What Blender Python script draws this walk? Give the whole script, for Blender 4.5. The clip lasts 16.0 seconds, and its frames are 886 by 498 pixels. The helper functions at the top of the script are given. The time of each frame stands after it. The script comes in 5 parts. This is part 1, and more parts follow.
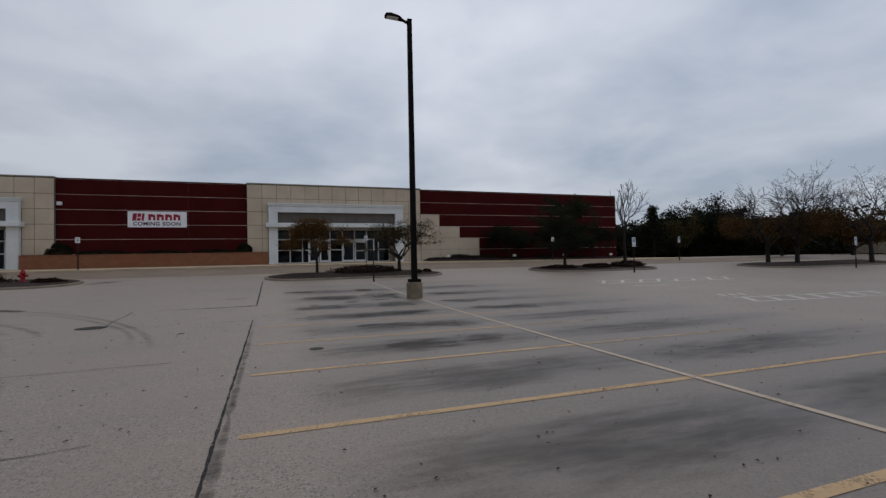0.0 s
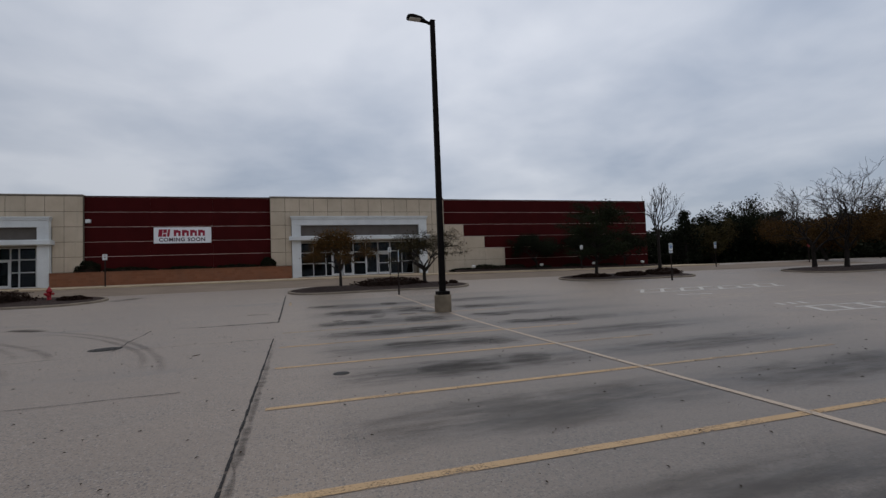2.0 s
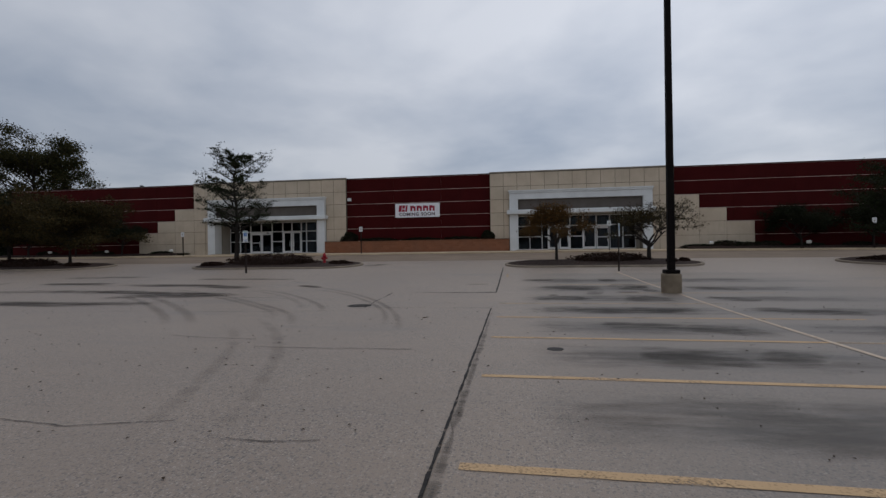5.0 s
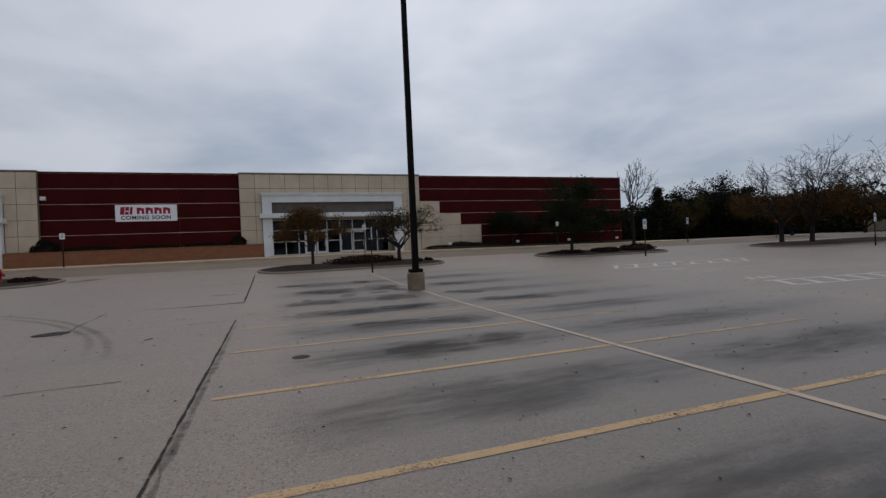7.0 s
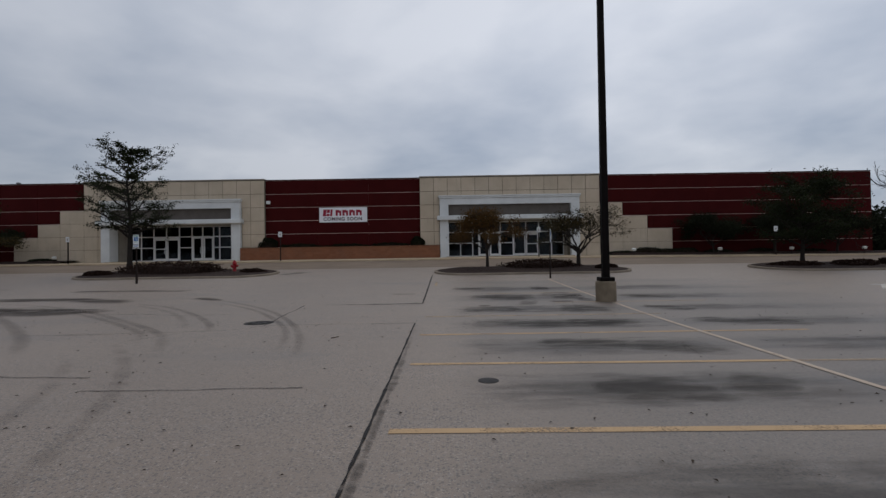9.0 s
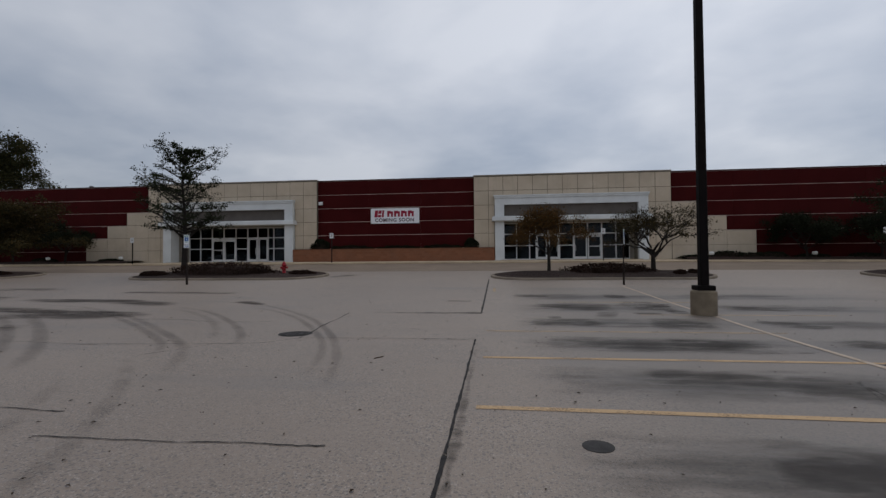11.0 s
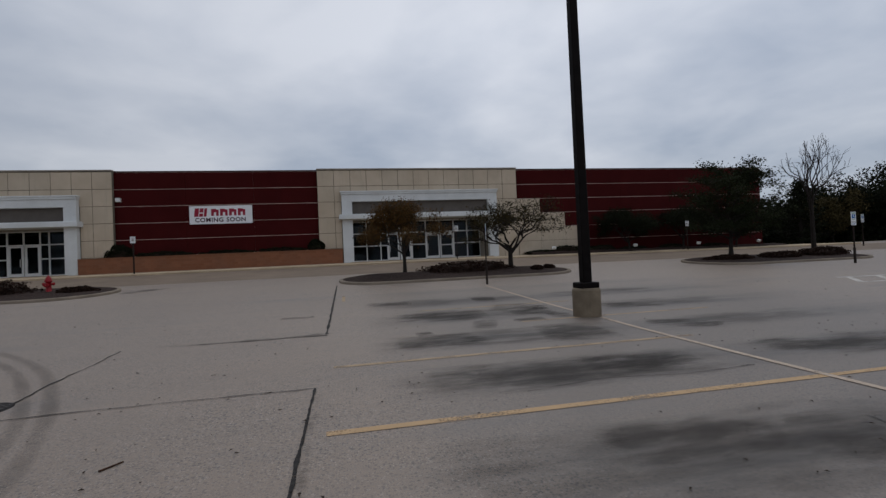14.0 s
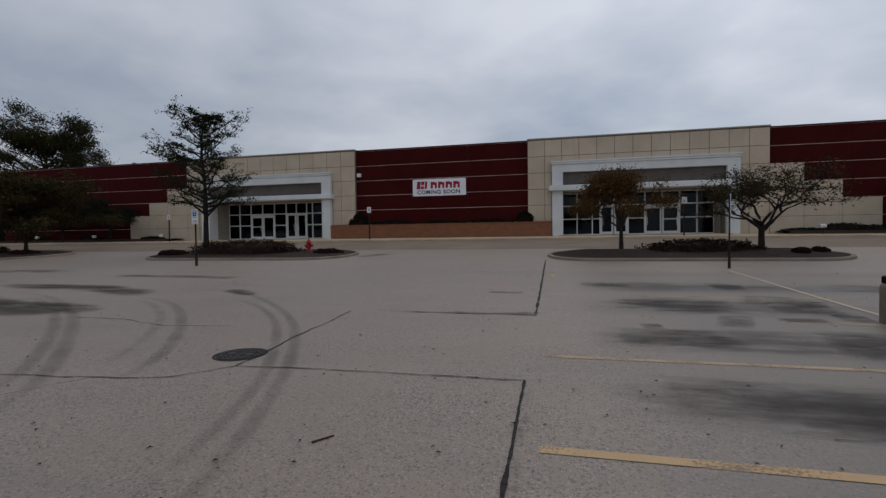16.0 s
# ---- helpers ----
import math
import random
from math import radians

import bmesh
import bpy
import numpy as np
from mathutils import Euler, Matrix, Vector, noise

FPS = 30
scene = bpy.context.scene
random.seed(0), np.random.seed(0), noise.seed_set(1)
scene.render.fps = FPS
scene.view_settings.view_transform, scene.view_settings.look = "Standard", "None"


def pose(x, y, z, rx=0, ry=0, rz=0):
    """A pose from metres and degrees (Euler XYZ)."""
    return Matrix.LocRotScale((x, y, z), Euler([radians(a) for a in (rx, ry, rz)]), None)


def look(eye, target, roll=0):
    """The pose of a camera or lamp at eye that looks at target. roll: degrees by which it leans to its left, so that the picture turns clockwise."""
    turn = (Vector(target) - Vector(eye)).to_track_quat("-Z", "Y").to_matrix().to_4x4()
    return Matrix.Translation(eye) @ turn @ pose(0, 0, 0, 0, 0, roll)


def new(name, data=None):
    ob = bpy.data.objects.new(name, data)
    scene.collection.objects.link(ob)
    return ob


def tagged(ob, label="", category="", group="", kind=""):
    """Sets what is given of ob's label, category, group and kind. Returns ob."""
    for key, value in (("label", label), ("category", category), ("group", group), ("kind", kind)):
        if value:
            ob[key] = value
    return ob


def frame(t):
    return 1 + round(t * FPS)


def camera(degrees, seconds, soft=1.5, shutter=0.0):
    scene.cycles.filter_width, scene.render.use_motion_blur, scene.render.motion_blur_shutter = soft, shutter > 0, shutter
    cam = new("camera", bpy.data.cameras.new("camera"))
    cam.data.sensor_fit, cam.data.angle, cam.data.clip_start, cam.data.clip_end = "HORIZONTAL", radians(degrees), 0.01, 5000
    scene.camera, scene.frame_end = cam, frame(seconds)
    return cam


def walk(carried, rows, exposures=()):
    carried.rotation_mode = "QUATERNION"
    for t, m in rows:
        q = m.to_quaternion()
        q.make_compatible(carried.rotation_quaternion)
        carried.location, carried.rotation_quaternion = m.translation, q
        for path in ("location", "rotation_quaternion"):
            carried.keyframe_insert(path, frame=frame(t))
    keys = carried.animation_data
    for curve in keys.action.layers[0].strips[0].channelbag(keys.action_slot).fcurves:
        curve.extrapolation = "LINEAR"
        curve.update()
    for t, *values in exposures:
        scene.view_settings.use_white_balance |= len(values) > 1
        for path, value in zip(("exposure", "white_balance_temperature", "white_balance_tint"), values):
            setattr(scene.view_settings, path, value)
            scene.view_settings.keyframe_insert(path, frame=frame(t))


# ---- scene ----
cam = camera(87.0, 16.0, soft=1.4)
PATH = [
    (0, (0.116, -0.373, 1.693), (0.807, 1.503, 1.735), -1.2),
    (0.5, (0.1, -0.093, 1.677), (0.82, 1.771, 1.757), -2.0),
    (1, (0.187, 0.177, 1.687), (0.92, 2.036, 1.753), -2.1),
    (1.5, (0.292, 0.464, 1.712), (0.96, 2.346, 1.808), -2.2),
    (2, (0.215, 0.726, 1.705), (0.818, 2.631, 1.796), -2.2),
    (2.5, (0.218, 0.819, 1.708), (0.336, 2.815, 1.758), -1.3),
    (3, (0.204, 0.825, 1.722), (-0.29, 2.763, 1.717), -0.6),
    (5.5, (0.289, 1.029, 1.693), (0.178, 3.026, 1.698), -1.1),
    (6, (0.406, 1.117, 1.667), (0.833, 3.071, 1.692), -1.2),
    (6.5, (0.484, 1.17, 1.641), (1.145, 3.057, 1.666), -1.6),
    (7, (0.546, 1.122, 1.676), (1.235, 2.999, 1.667), -2.6),
    (7.5, (0.517, 1.457, 1.629), (1.189, 3.34, 1.589), -2.2),
    (8, (0.461, 1.838, 1.643), (1.0, 3.764, 1.615), -1.9),
    (8.5, (0.462, 2.243, 1.682), (0.585, 4.24, 1.674), -2.1),
    (9, (0.368, 2.746, 1.683), (0.359, 4.746, 1.711), -0.9),
    (9.5, (0.367, 3.248, 1.677), (0.22, 5.242, 1.711), 0.0),
    (10, (0.276, 3.77, 1.658), (0.041, 5.756, 1.699), -0.4),
    (12.5, (-0.108, 6.316, 1.689), (-0.241, 8.311, 1.734), -1.7),
    (13, (0.0, 6.967, 1.645), (0.331, 8.939, 1.689), -1.9),
    (13.5, (0.008, 7.53, 1.645), (0.618, 9.435, 1.673), -2.3),
    (14, (0.049, 8.025, 1.655), (0.459, 9.982, 1.688), -2.6),
    (14.5, (-0.029, 8.425, 1.685), (-0.014, 10.424, 1.731), -2.2),
    (15, (-0.039, 8.76, 1.683), (-0.25, 10.749, 1.672), -1.6),
    (15.5, (-0.013, 8.94, 1.701), (-0.421, 10.898, 1.667), -0.6),
    (16, (-0.088, 8.999, 1.692), (-0.544, 10.945, 1.633), -0.8),
]
walk(cam, [(t, look(eye, target, roll)) for t, eye, target, roll in PATH])

# ---- world, sun, light ----
world = bpy.data.worlds.new("overcast")
scene.world = world
world.use_nodes = True
wn, wl = world.node_tree.nodes, world.node_tree.links
wn.clear()


def wnode(kind, **kw):
    n = wn.new(kind)
    for k, v in kw.items():
        n.inputs[k].default_value = v
    return n


sky = wn.new("ShaderNodeTexSky")
sky.sky_type, sky.sun_disc, sky.sun_elevation, sky.sun_rotation = "NISHITA", False, radians(60), radians(25)
coord = wn.new("ShaderNodeTexCoord")
split = wn.new("ShaderNodeSeparateXYZ")
wl.new(coord.outputs["Generated"], split.inputs[0])
lift = wn.new("ShaderNodeMath")
lift.operation, lift.use_clamp = "ADD", False
lift.inputs[1].default_value = 0.22
zabs = wn.new("ShaderNodeMath")
zabs.operation = "ABSOLUTE"
wl.new(split.outputs[2], zabs.inputs[0])
wl.new(zabs.outputs[0], lift.inputs[0])
flat = wn.new("ShaderNodeVectorMath")
flat.operation = "SCALE"
inv = wn.new("ShaderNodeMath")
inv.operation = "DIVIDE"
inv.inputs[0].default_value = 1.0
wl.new(lift.outputs[0], inv.inputs[1])
wl.new(coord.outputs["Generated"], flat.inputs[0])
wl.new(inv.outputs[0], flat.inputs["Scale"])
big = wnode("ShaderNodeTexNoise", Scale=1.15, Detail=4.5, Roughness=0.48, Distortion=0.2)
fine = wnode("ShaderNodeTexNoise", Scale=3.4, Detail=7.0, Roughness=0.55, Distortion=0.3)
wl.new(flat.outputs[0], big.inputs["Vector"])
wl.new(flat.outputs[0], fine.inputs["Vector"])
both = wn.new("ShaderNodeMix")
both.inputs[0].default_value = 0.2
wl.new(big.outputs["Fac"], both.inputs[2])
wl.new(fine.outputs["Fac"], both.inputs[3])
ramp = wn.new("ShaderNodeValToRGB")
ramp.color_ramp.elements[0].position, ramp.color_ramp.elements[0].color = 0.36, (0.378, 0.43, 0.525, 1)
ramp.color_ramp.elements[1].position, ramp.color_ramp.elements[1].color = 0.66, (0.672, 0.70, 0.764, 1)
wl.new(both.outputs[0], ramp.inputs[0])
dim = wn.new("ShaderNodeVectorMath")
dim.operation = "SCALE"
dim.inputs["Scale"].default_value = 0.10
wl.new(sky.outputs[0], dim.inputs[0])
# the cloud base is a little darker low down, where it is seen edge on
low = wn.new("ShaderNodeMapRange")
for k, v in enumerate((0.0, 0.42, 0.80, 1.06)):
    low.inputs[k + 1].default_value = v
wl.new(zabs.outputs[0], low.inputs[0])
thick = wn.new("ShaderNodeVectorMath")
thick.operation = "SCALE"
wl.new(ramp.outputs[0], thick.inputs[0])
# and thinner on the sun's side, to the east
side = wn.new("ShaderNodeMapRange")
for k, v in enumerate((-0.75, 0.25, 0.80, 1.02)):
    side.inputs[k + 1].default_value = v
wl.new(split.outputs[0], side.inputs[0])
veil = wn.new("ShaderNodeMath")
veil.operation = "MULTIPLY"
wl.new(low.outputs[0], veil.inputs[0])
wl.new(side.outputs[0], veil.inputs[1])
wl.new(veil.outputs[0], thick.inputs["Scale"])
blend = wn.new("ShaderNodeMix")
blend.data_type = "RGBA"
blend.inputs[0].default_value = 0.9
wl.new(dim.outputs[0], blend.inputs[6])
wl.new(thick.outputs[0], blend.inputs[7])
back = wnode("ShaderNodeBackground", Strength=1.0)
wl.new(blend.outputs[2], back.inputs[0])
wout = wn.new("ShaderNodeOutputWorld")
wl.new(back.outputs[0], wout.inputs[0])

sun = new("sun", bpy.data.lights.new("sun", "SUN"))
sun.data.energy, sun.data.angle, sun.data.color = 0.5, radians(40), (1.0, 0.96, 0.9)
sun.matrix_world = look((14, 30, 60), (0, 0, 0))

# ---- materials ----


class Mat:
    """A small builder of node materials."""

    def __init__(self, name, rough=0.8, metal=0.0):
        self.m = bpy.data.materials.new(name)
        self.m.use_nodes = True
        self.n, self.l = self.m.node_tree.nodes, self.m.node_tree.links
        self.b = self.n["Principled BSDF"]
        self.b.inputs["Roughness"].default_value = rough
        self.b.inputs["Metallic"].default_value = metal
        self.b.inputs["Specular IOR Level"].default_value = 0.2
        self.tc = self.n.new("ShaderNodeTexCoord")
        self.geo = self.n.new("ShaderNodeNewGeometry")

    def noise(self, scale, detail=4.0, stretch=None, rough=0.55, world_space=True):
        t = self.n.new("ShaderNodeTexNoise")
        t.inputs["Scale"].default_value, t.inputs["Detail"].default_value, t.inputs["Roughness"].default_value = scale, detail, rough
        src = self.geo.outputs["Position"] if world_space else self.tc.outputs["Object"]
        if stretch:
            mp = self.n.new("ShaderNodeMapping")
            mp.inputs["Scale"].default_value = stretch
            self.l.new(src, mp.inputs[0])
            src = mp.outputs[0]
        self.l.new(src, t.inputs["Vector"])
        return t.outputs["Fac"]

    def ramp(self, fac, *stops):
        r = self.n.new("ShaderNodeValToRGB")
        e = r.color_ramp.elements
        while len(e) < len(stops):
            e.new(0.5)
        for k, (p, c) in zip(e, stops):
            k.position, k.color = p, (*c, 1) if len(c) == 3 else c
        self.l.new(fac, r.inputs[0])
        return r.outputs[0]

    def grey(self, fac, lo, hi, a=0.0, b=1.0):
        r = self.n.new("ShaderNodeMapRange")
        r.inputs[1].default_value, r.inputs[2].default_value, r.inputs[3].default_value, r.inputs[4].default_value = lo, hi, a, b
        self.l.new(fac, r.inputs[0])
        return r.outputs[0]

    def math(self, op, a, b=0.0):
        r = self.n.new("ShaderNodeMath")
        r.operation = op
        for k, v in enumerate((a, b)):
            if isinstance(v, (int, float)):
                r.inputs[k].default_value = v
            else:
                self.l.new(v, r.inputs[k])
        return r.outputs[0]

    def mix(self, fac, a, b, mode="MIX"):
        r = self.n.new("ShaderNodeMix")
        r.data_type, r.blend_type = "RGBA", mode
        for k, v in ((0, fac), (6, a), (7, b)):
            if isinstance(v, tuple):
                r.inputs[k].default_value = (*v, 1)
            elif isinstance(v, (int, float)):
                r.inputs[k].default_value = v
            else:
                self.l.new(v, r.inputs[k])
        return r.outputs[2]

    def color(self, c):
        if isinstance(c, tuple):
            self.b.inputs["Base Color"].default_value = (*c, 1)
        else:
            self.l.new(c, self.b.inputs["Base Color"])
        return self

    def bump(self, fac, strength=0.3, dist=0.01):
        r = self.n.new("ShaderNodeBump")
        r.inputs["Strength"].default_value, r.inputs["Distance"].default_value = strength, dist
        self.l.new(fac, r.inputs["Height"])
        self.l.new(r.outputs[0], self.b.inputs["Normal"])
        return self

    def rand(self):
        return self.n.new("ShaderNodeObjectInfo").outputs["Random"]

    def see_through(self, fac):
        """Lets the surface through where fac is 0."""
        t, mx = self.n.new("ShaderNodeBsdfTransparent"), self.n.new("ShaderNodeMixShader")
        self.l.new(fac, mx.inputs[0])
        self.l.new(t.outputs[0], mx.inputs[1])
        self.l.new(self.b.outputs[0], mx.inputs[2])
        self.l.new(mx.outputs[0], self.n["Material Output"].inputs[0])
        return self


def painted(name, c, rough=0.6, vary=0.12, scale=1.5, metal=0.0, bump=0.15):
    m = Mat(name, rough, metal)
    a = m.noise(scale, 5)
    g = m.noise(scale * 22, 3)
    f = m.math("ADD", m.math("MULTIPLY", a, 0.65), m.math("MULTIPLY", g, 0.35))
    lo, hi = tuple(v * (1 - vary * 1.6) for v in c), tuple(min(1, v * (1 + vary)) for v in c)
    m.color(m.ramp(f, (0.33, lo), (0.66, hi)))
    m.bump(g, bump, 0.004)
    return m.m


def concrete_lot():
    m = Mat("lot_concrete", 0.55)
    m.b.inputs["Specular IOR Level"].default_value = 0.75
    base = m.ramp(m.noise(0.09, 5), (0.32, (0.245, 0.178, 0.128)), (0.68, (0.320, 0.236, 0.171)))
    mid = m.noise(0.8, 6, (0.45, 1.5, 1), 0.6)
    base = m.mix(m.grey(mid, 0.3, 0.72, 0.0, 0.42), base, (0.20, 0.151, 0.114))
    # exposed aggregate: dark and pale stones
    vor = m.n.new("ShaderNodeTexVoronoi")
    vor.inputs["Scale"].default_value = 48
    m.l.new(m.geo.outputs["Position"], vor.inputs["Vector"])
    sep = m.n.new("ShaderNodeSeparateColor")
    m.l.new(vor.outputs["Color"], sep.inputs[0])
    core = m.grey(vor.outputs["Distance"], 0.36, 0.5, 1.0, 0.0)
    worn = m.grey(m.noise(0.5, 5), 0.36, 0.64, 0.4, 1.0)
    dark = m.math("MULTIPLY", m.math("MULTIPLY", m.grey(sep.outputs[0], 0.5, 0.56), core), worn)
    pale = m.math("MULTIPLY", m.math("MULTIPLY", m.grey(sep.outputs[1], 0.72, 0.82), core), worn)
    base = m.mix(m.math("MULTIPLY", dark, 0.95), base, (0.032, 0.026, 0.022))
    base = m.mix(m.math("MULTIPLY", pale, 0.7), base, (0.50, 0.43, 0.37))
    vor2 = m.n.new("ShaderNodeTexVoronoi")
    vor2.inputs["Scale"].default_value = 27
    m.l.new(m.geo.outputs["Position"], vor2.inputs["Vector"])
    sep2 = m.n.new("ShaderNodeSeparateColor")
    m.l.new(vor2.outputs["Color"], sep2.inputs[0])
    core2 = m.grey(vor2.outputs["Distance"], 0.3, 0.46, 1.0, 0.0)
    base = m.mix(m.math("MULTIPLY", m.math("MULTIPLY", m.grey(sep2.outputs[0], 0.62, 0.7), core2), worn), base, (0.05, 0.04, 0.033))
    base = m.mix(m.math("MULTIPLY", m.math("MULTIPLY", m.grey(sep2.outputs[2], 0.82, 0.9), core2), m.math("MULTIPLY", worn, 0.45)), base, (0.46, 0.38, 0.32))
    base = m.mix(m.grey(m.noise(120, 2), 0.38, 0.66, 0.0, 0.75), base, (0.13, 0.115, 0.103))
    # oil and tyre dirt down the middle of the stalls, which lie between x = 0 and 11
    pos = m.n.new("ShaderNodeSeparateXYZ")
    m.l.new(m.geo.outputs["Position"], pos.inputs[0])
    wave = m.math("COSINE", m.math("MULTIPLY", m.math("SUBTRACT", pos.outputs[1], 5.83), 2 * math.pi / 2.72))
    wave = m.grey(wave, -0.35, 0.8)
    inx = m.math("MULTIPLY", m.grey(pos.outputs[0], 0.3, 2.4), m.grey(pos.outputs[0], 10.5, 14, 1, 0))
    iny = m.grey(pos.outputs[1], 23, 26, 1, 0)
    streak = m.math("MULTIPLY", m.grey(m.noise(0.75, 7, (0.36, 2.0, 1), 0.66), 0.29, 0.55), m.grey(m.noise(2.6, 6, (0.5, 1.6, 1), 0.65), 0.28, 0.6, 0.3, 1.0))
    oil = m.math("MULTIPLY", m.math("MULTIPLY", wave, inx), m.math("MULTIPLY", iny, streak))
    base = m.mix(m.math("MULTIPLY", m.math("MULTIPLY", inx, iny), 0.5), base, (0.09, 0.076, 0.066))
    base = m.mix(m.math("MULTIPLY", oil, 0.95), base, (0.062, 0.051, 0.044))
    stray = m.grey(m.noise(0.33, 6, (0.5, 1.9, 1), 0.6), 0.57, 0.72, 0, 0.5)
    base = m.mix(stray, base, (0.125, 0.112, 0.103))
    m.color(base)
    m.bump(m.math("ADD", vor.outputs["Distance"], m.noise(90, 3)), 0.22, 0.004)
    return m.m


M = {}
M["lot"] = concrete_lot()
g = Mat("rough_grass", 0.95)
g.color(g.ramp(g.noise(1.1, 6), (0.3, (0.03, 0.035, 0.014)), (0.7, (0.075, 0.07, 0.03))))
M["grass"] = g.m
M["kerb"] = painted("kerb_concrete", (0.225, 0.183, 0.14), 0.9, 0.2, 1.2)
M["walk"] = painted("pavement_concrete", (0.44, 0.34, 0.23), 0.9, 0.16, 0.7)
M["base"] = painted("cast_concrete", (0.19, 0.15, 0.105), 0.9, 0.22, 3.0, bump=0.4)
g = Mat("mulch", 0.95)
g.color(g.ramp(g.noise(9, 5), (0.3, (0.014, 0.008, 0.006)), (0.7, (0.05, 0.03, 0.023))))
g.bump(g.noise(26, 4), 0.9, 0.04)
M["mulch"] = g.m


def line_paint(name, c, keep):
    m = Mat(name, 0.75)
    a, b = m.noise(1.1, 6, None, 0.62), m.noise(38, 3)
    f = m.math("ADD", m.math("MULTIPLY", a, 0.62), m.math("MULTIPLY", b, 0.38))
    m.color(m.mix(m.noise(5, 5), tuple(v * 0.8 for v in c), c))
    return m.see_through(m.grey(f, keep - 0.07, keep + 0.07, 0.12, 0.93)).m


M["yellow"] = line_paint("worn_yellow_paint", (0.55, 0.37, 0.205), 0.43)
M["faded"] = line_paint("faded_yellow_paint", (0.47, 0.345, 0.22), 0.46)
M["hatch"] = line_paint("hatch_white_paint", (0.62, 0.58, 0.53), 0.40)
M["white"] = line_paint("worn_white_paint", (0.53, 0.42, 0.325), 0.38)


def soft_mark(name, c, strength, scale, stretch=(0.45, 1.8, 1), patchy=4.0):
    """Dirt that fades to its edges; patchy says how far noise breaks it up."""
    m = Mat(name, 0.85)
    uv = m.n.new("ShaderNodeSeparateXYZ")
    m.l.new(m.tc.outputs["UV"], uv.inputs[0])

    def hill(s):
        return m.math("MULTIPLY", m.math("MULTIPLY", s, m.math("SUBTRACT", 1.0, s)), 4.0)
    edge = m.math("MULTIPLY", hill(uv.outputs[0]), m.math("POWER", hill(uv.outputs[1]), 0.6))
    half = patchy * 0.5
    f = m.grey(m.math("ADD", edge, m.math("MULTIPLY", m.noise(scale, 8, stretch, 0.68), patchy)), half + 0.1, half + 1.3)
    f = m.math("MULTIPLY", f, m.grey(edge, 0.0, 0.6))
    m.color(c)
    return m.see_through(m.math("MULTIPLY", f, strength)).m


M["tyre"] = soft_mark("tyre_rubber_mark", (0.075, 0.066, 0.060), 0.27, 1.2, (1, 1, 1), 2.0)
M["tyre_faint"] = soft_mark("faint_tyre_mark", (0.10, 0.088, 0.08), 0.15, 1.6)
M["stain"] = soft_mark("oil_stain", (0.05, 0.043, 0.038), 0.46, 1.5, (0.6, 1.5, 1), 4.6)
M["grime"] = soft_mark("stall_grime", (0.055, 0.047, 0.042), 0.30, 1.6, (0.5, 1.7, 1), 5.0)
M["skid"] = soft_mark("dark_skid_mark", (0.05, 0.040, 0.034), 0.8, 1.1, (0.4, 1.6, 1), 3.0)
M["joint_edge"] = soft_mark("worn_joint_edge", (0.07, 0.06, 0.053), 0.45, 3.0)
g = Mat("joint_tar", 0.7)
g.color(g.ramp(g.noise(14, 4), (0.35, (0.007, 0.006, 0.006)), (0.7, (0.03, 0.026, 0.024))))
g.see_through(g.grey(g.noise(9, 5), 0.30, 0.42, 0.3, 1.0))
M["tar"] = g.m
g = Mat("hair_crack", 0.9)
g.color((0.07, 0.062, 0.057))
g.see_through(g.grey(g.noise(1.6, 5), 0.33, 0.56, 0.3, 0.9))
M["crack"] = g.m
M["iron"] = painted("cast_iron", (0.022, 0.02, 0.019), 0.75, 0.3, 9, 0.0)
M["steel_worn"] = painted("worn_iron", (0.07, 0.064, 0.06), 0.6, 0.3, 12, 0.5)
M["patch"] = painted("dark_tar_patch", (0.04, 0.037, 0.036), 0.75, 0.3, 9)
M["lane"] = painted("drive_lane_concrete", (0.20, 0.152, 0.113), 0.8, 0.14, 0.5)
M["twig"] = painted("brown_twig", (0.06, 0.03, 0.018), 0.9, 0.3, 20)
M["leaf_litter"] = painted("dead_leaf", (0.045, 0.03, 0.02), 0.9, 0.4, 9)

g = Mat("tan_panel", 0.85)
c = g.ramp(g.noise(0.7, 5), (0.3, (0.475, 0.385, 0.285)), (0.7, (0.585, 0.482, 0.365)))
c = g.mix(g.grey(g.rand(), 0, 1, 0, 0.22), c, (0.40, 0.355, 0.28))
c = g.mix(g.grey(g.noise(2.2, 5, (1.6, 1, 0.16)), 0.55, 0.8, 0, 0.35), c, (0.3, 0.265, 0.21))
g.color(c).bump(g.noise(60, 3), 0.3, 0.004)
M["tan"] = g.m
M["tan_joint"] = painted("tan_joint", (0.19, 0.165, 0.125), 0.9, 0.2)
g = Mat("maroon_panel", 0.75)
c = g.ramp(g.noise(0.6, 5), (0.3, (0.043, 0.0042, 0.0042)), (0.7, (0.058, 0.0062, 0.0062)))
c = g.mix(g.grey(g.rand(), 0, 1, 0, 0.15), c, (0.05, 0.0065, 0.007))
g.color(g.mix(g.grey(g.noise(1.5, 5, (2.2, 1, 0.2)), 0.55, 0.8, 0, 0.4), c, (0.036, 0.007, 0.0075)))
g.bump(g.noise(45, 3), 0.15, 0.003)
g.b.inputs["Specular IOR Level"].default_value = 0.06
M["red"] = g.m
M["reveal"] = painted("pale_reveal_strip", (0.64, 0.48, 0.42), 0.7, 0.25, 0.9)
M["portal"] = painted("off_white_render", (0.66, 0.67, 0.66), 0.75, 0.08, 0.8)
M["coping"] = painted("metal_coping", (0.33, 0.30, 0.26), 0.5, 0.1)
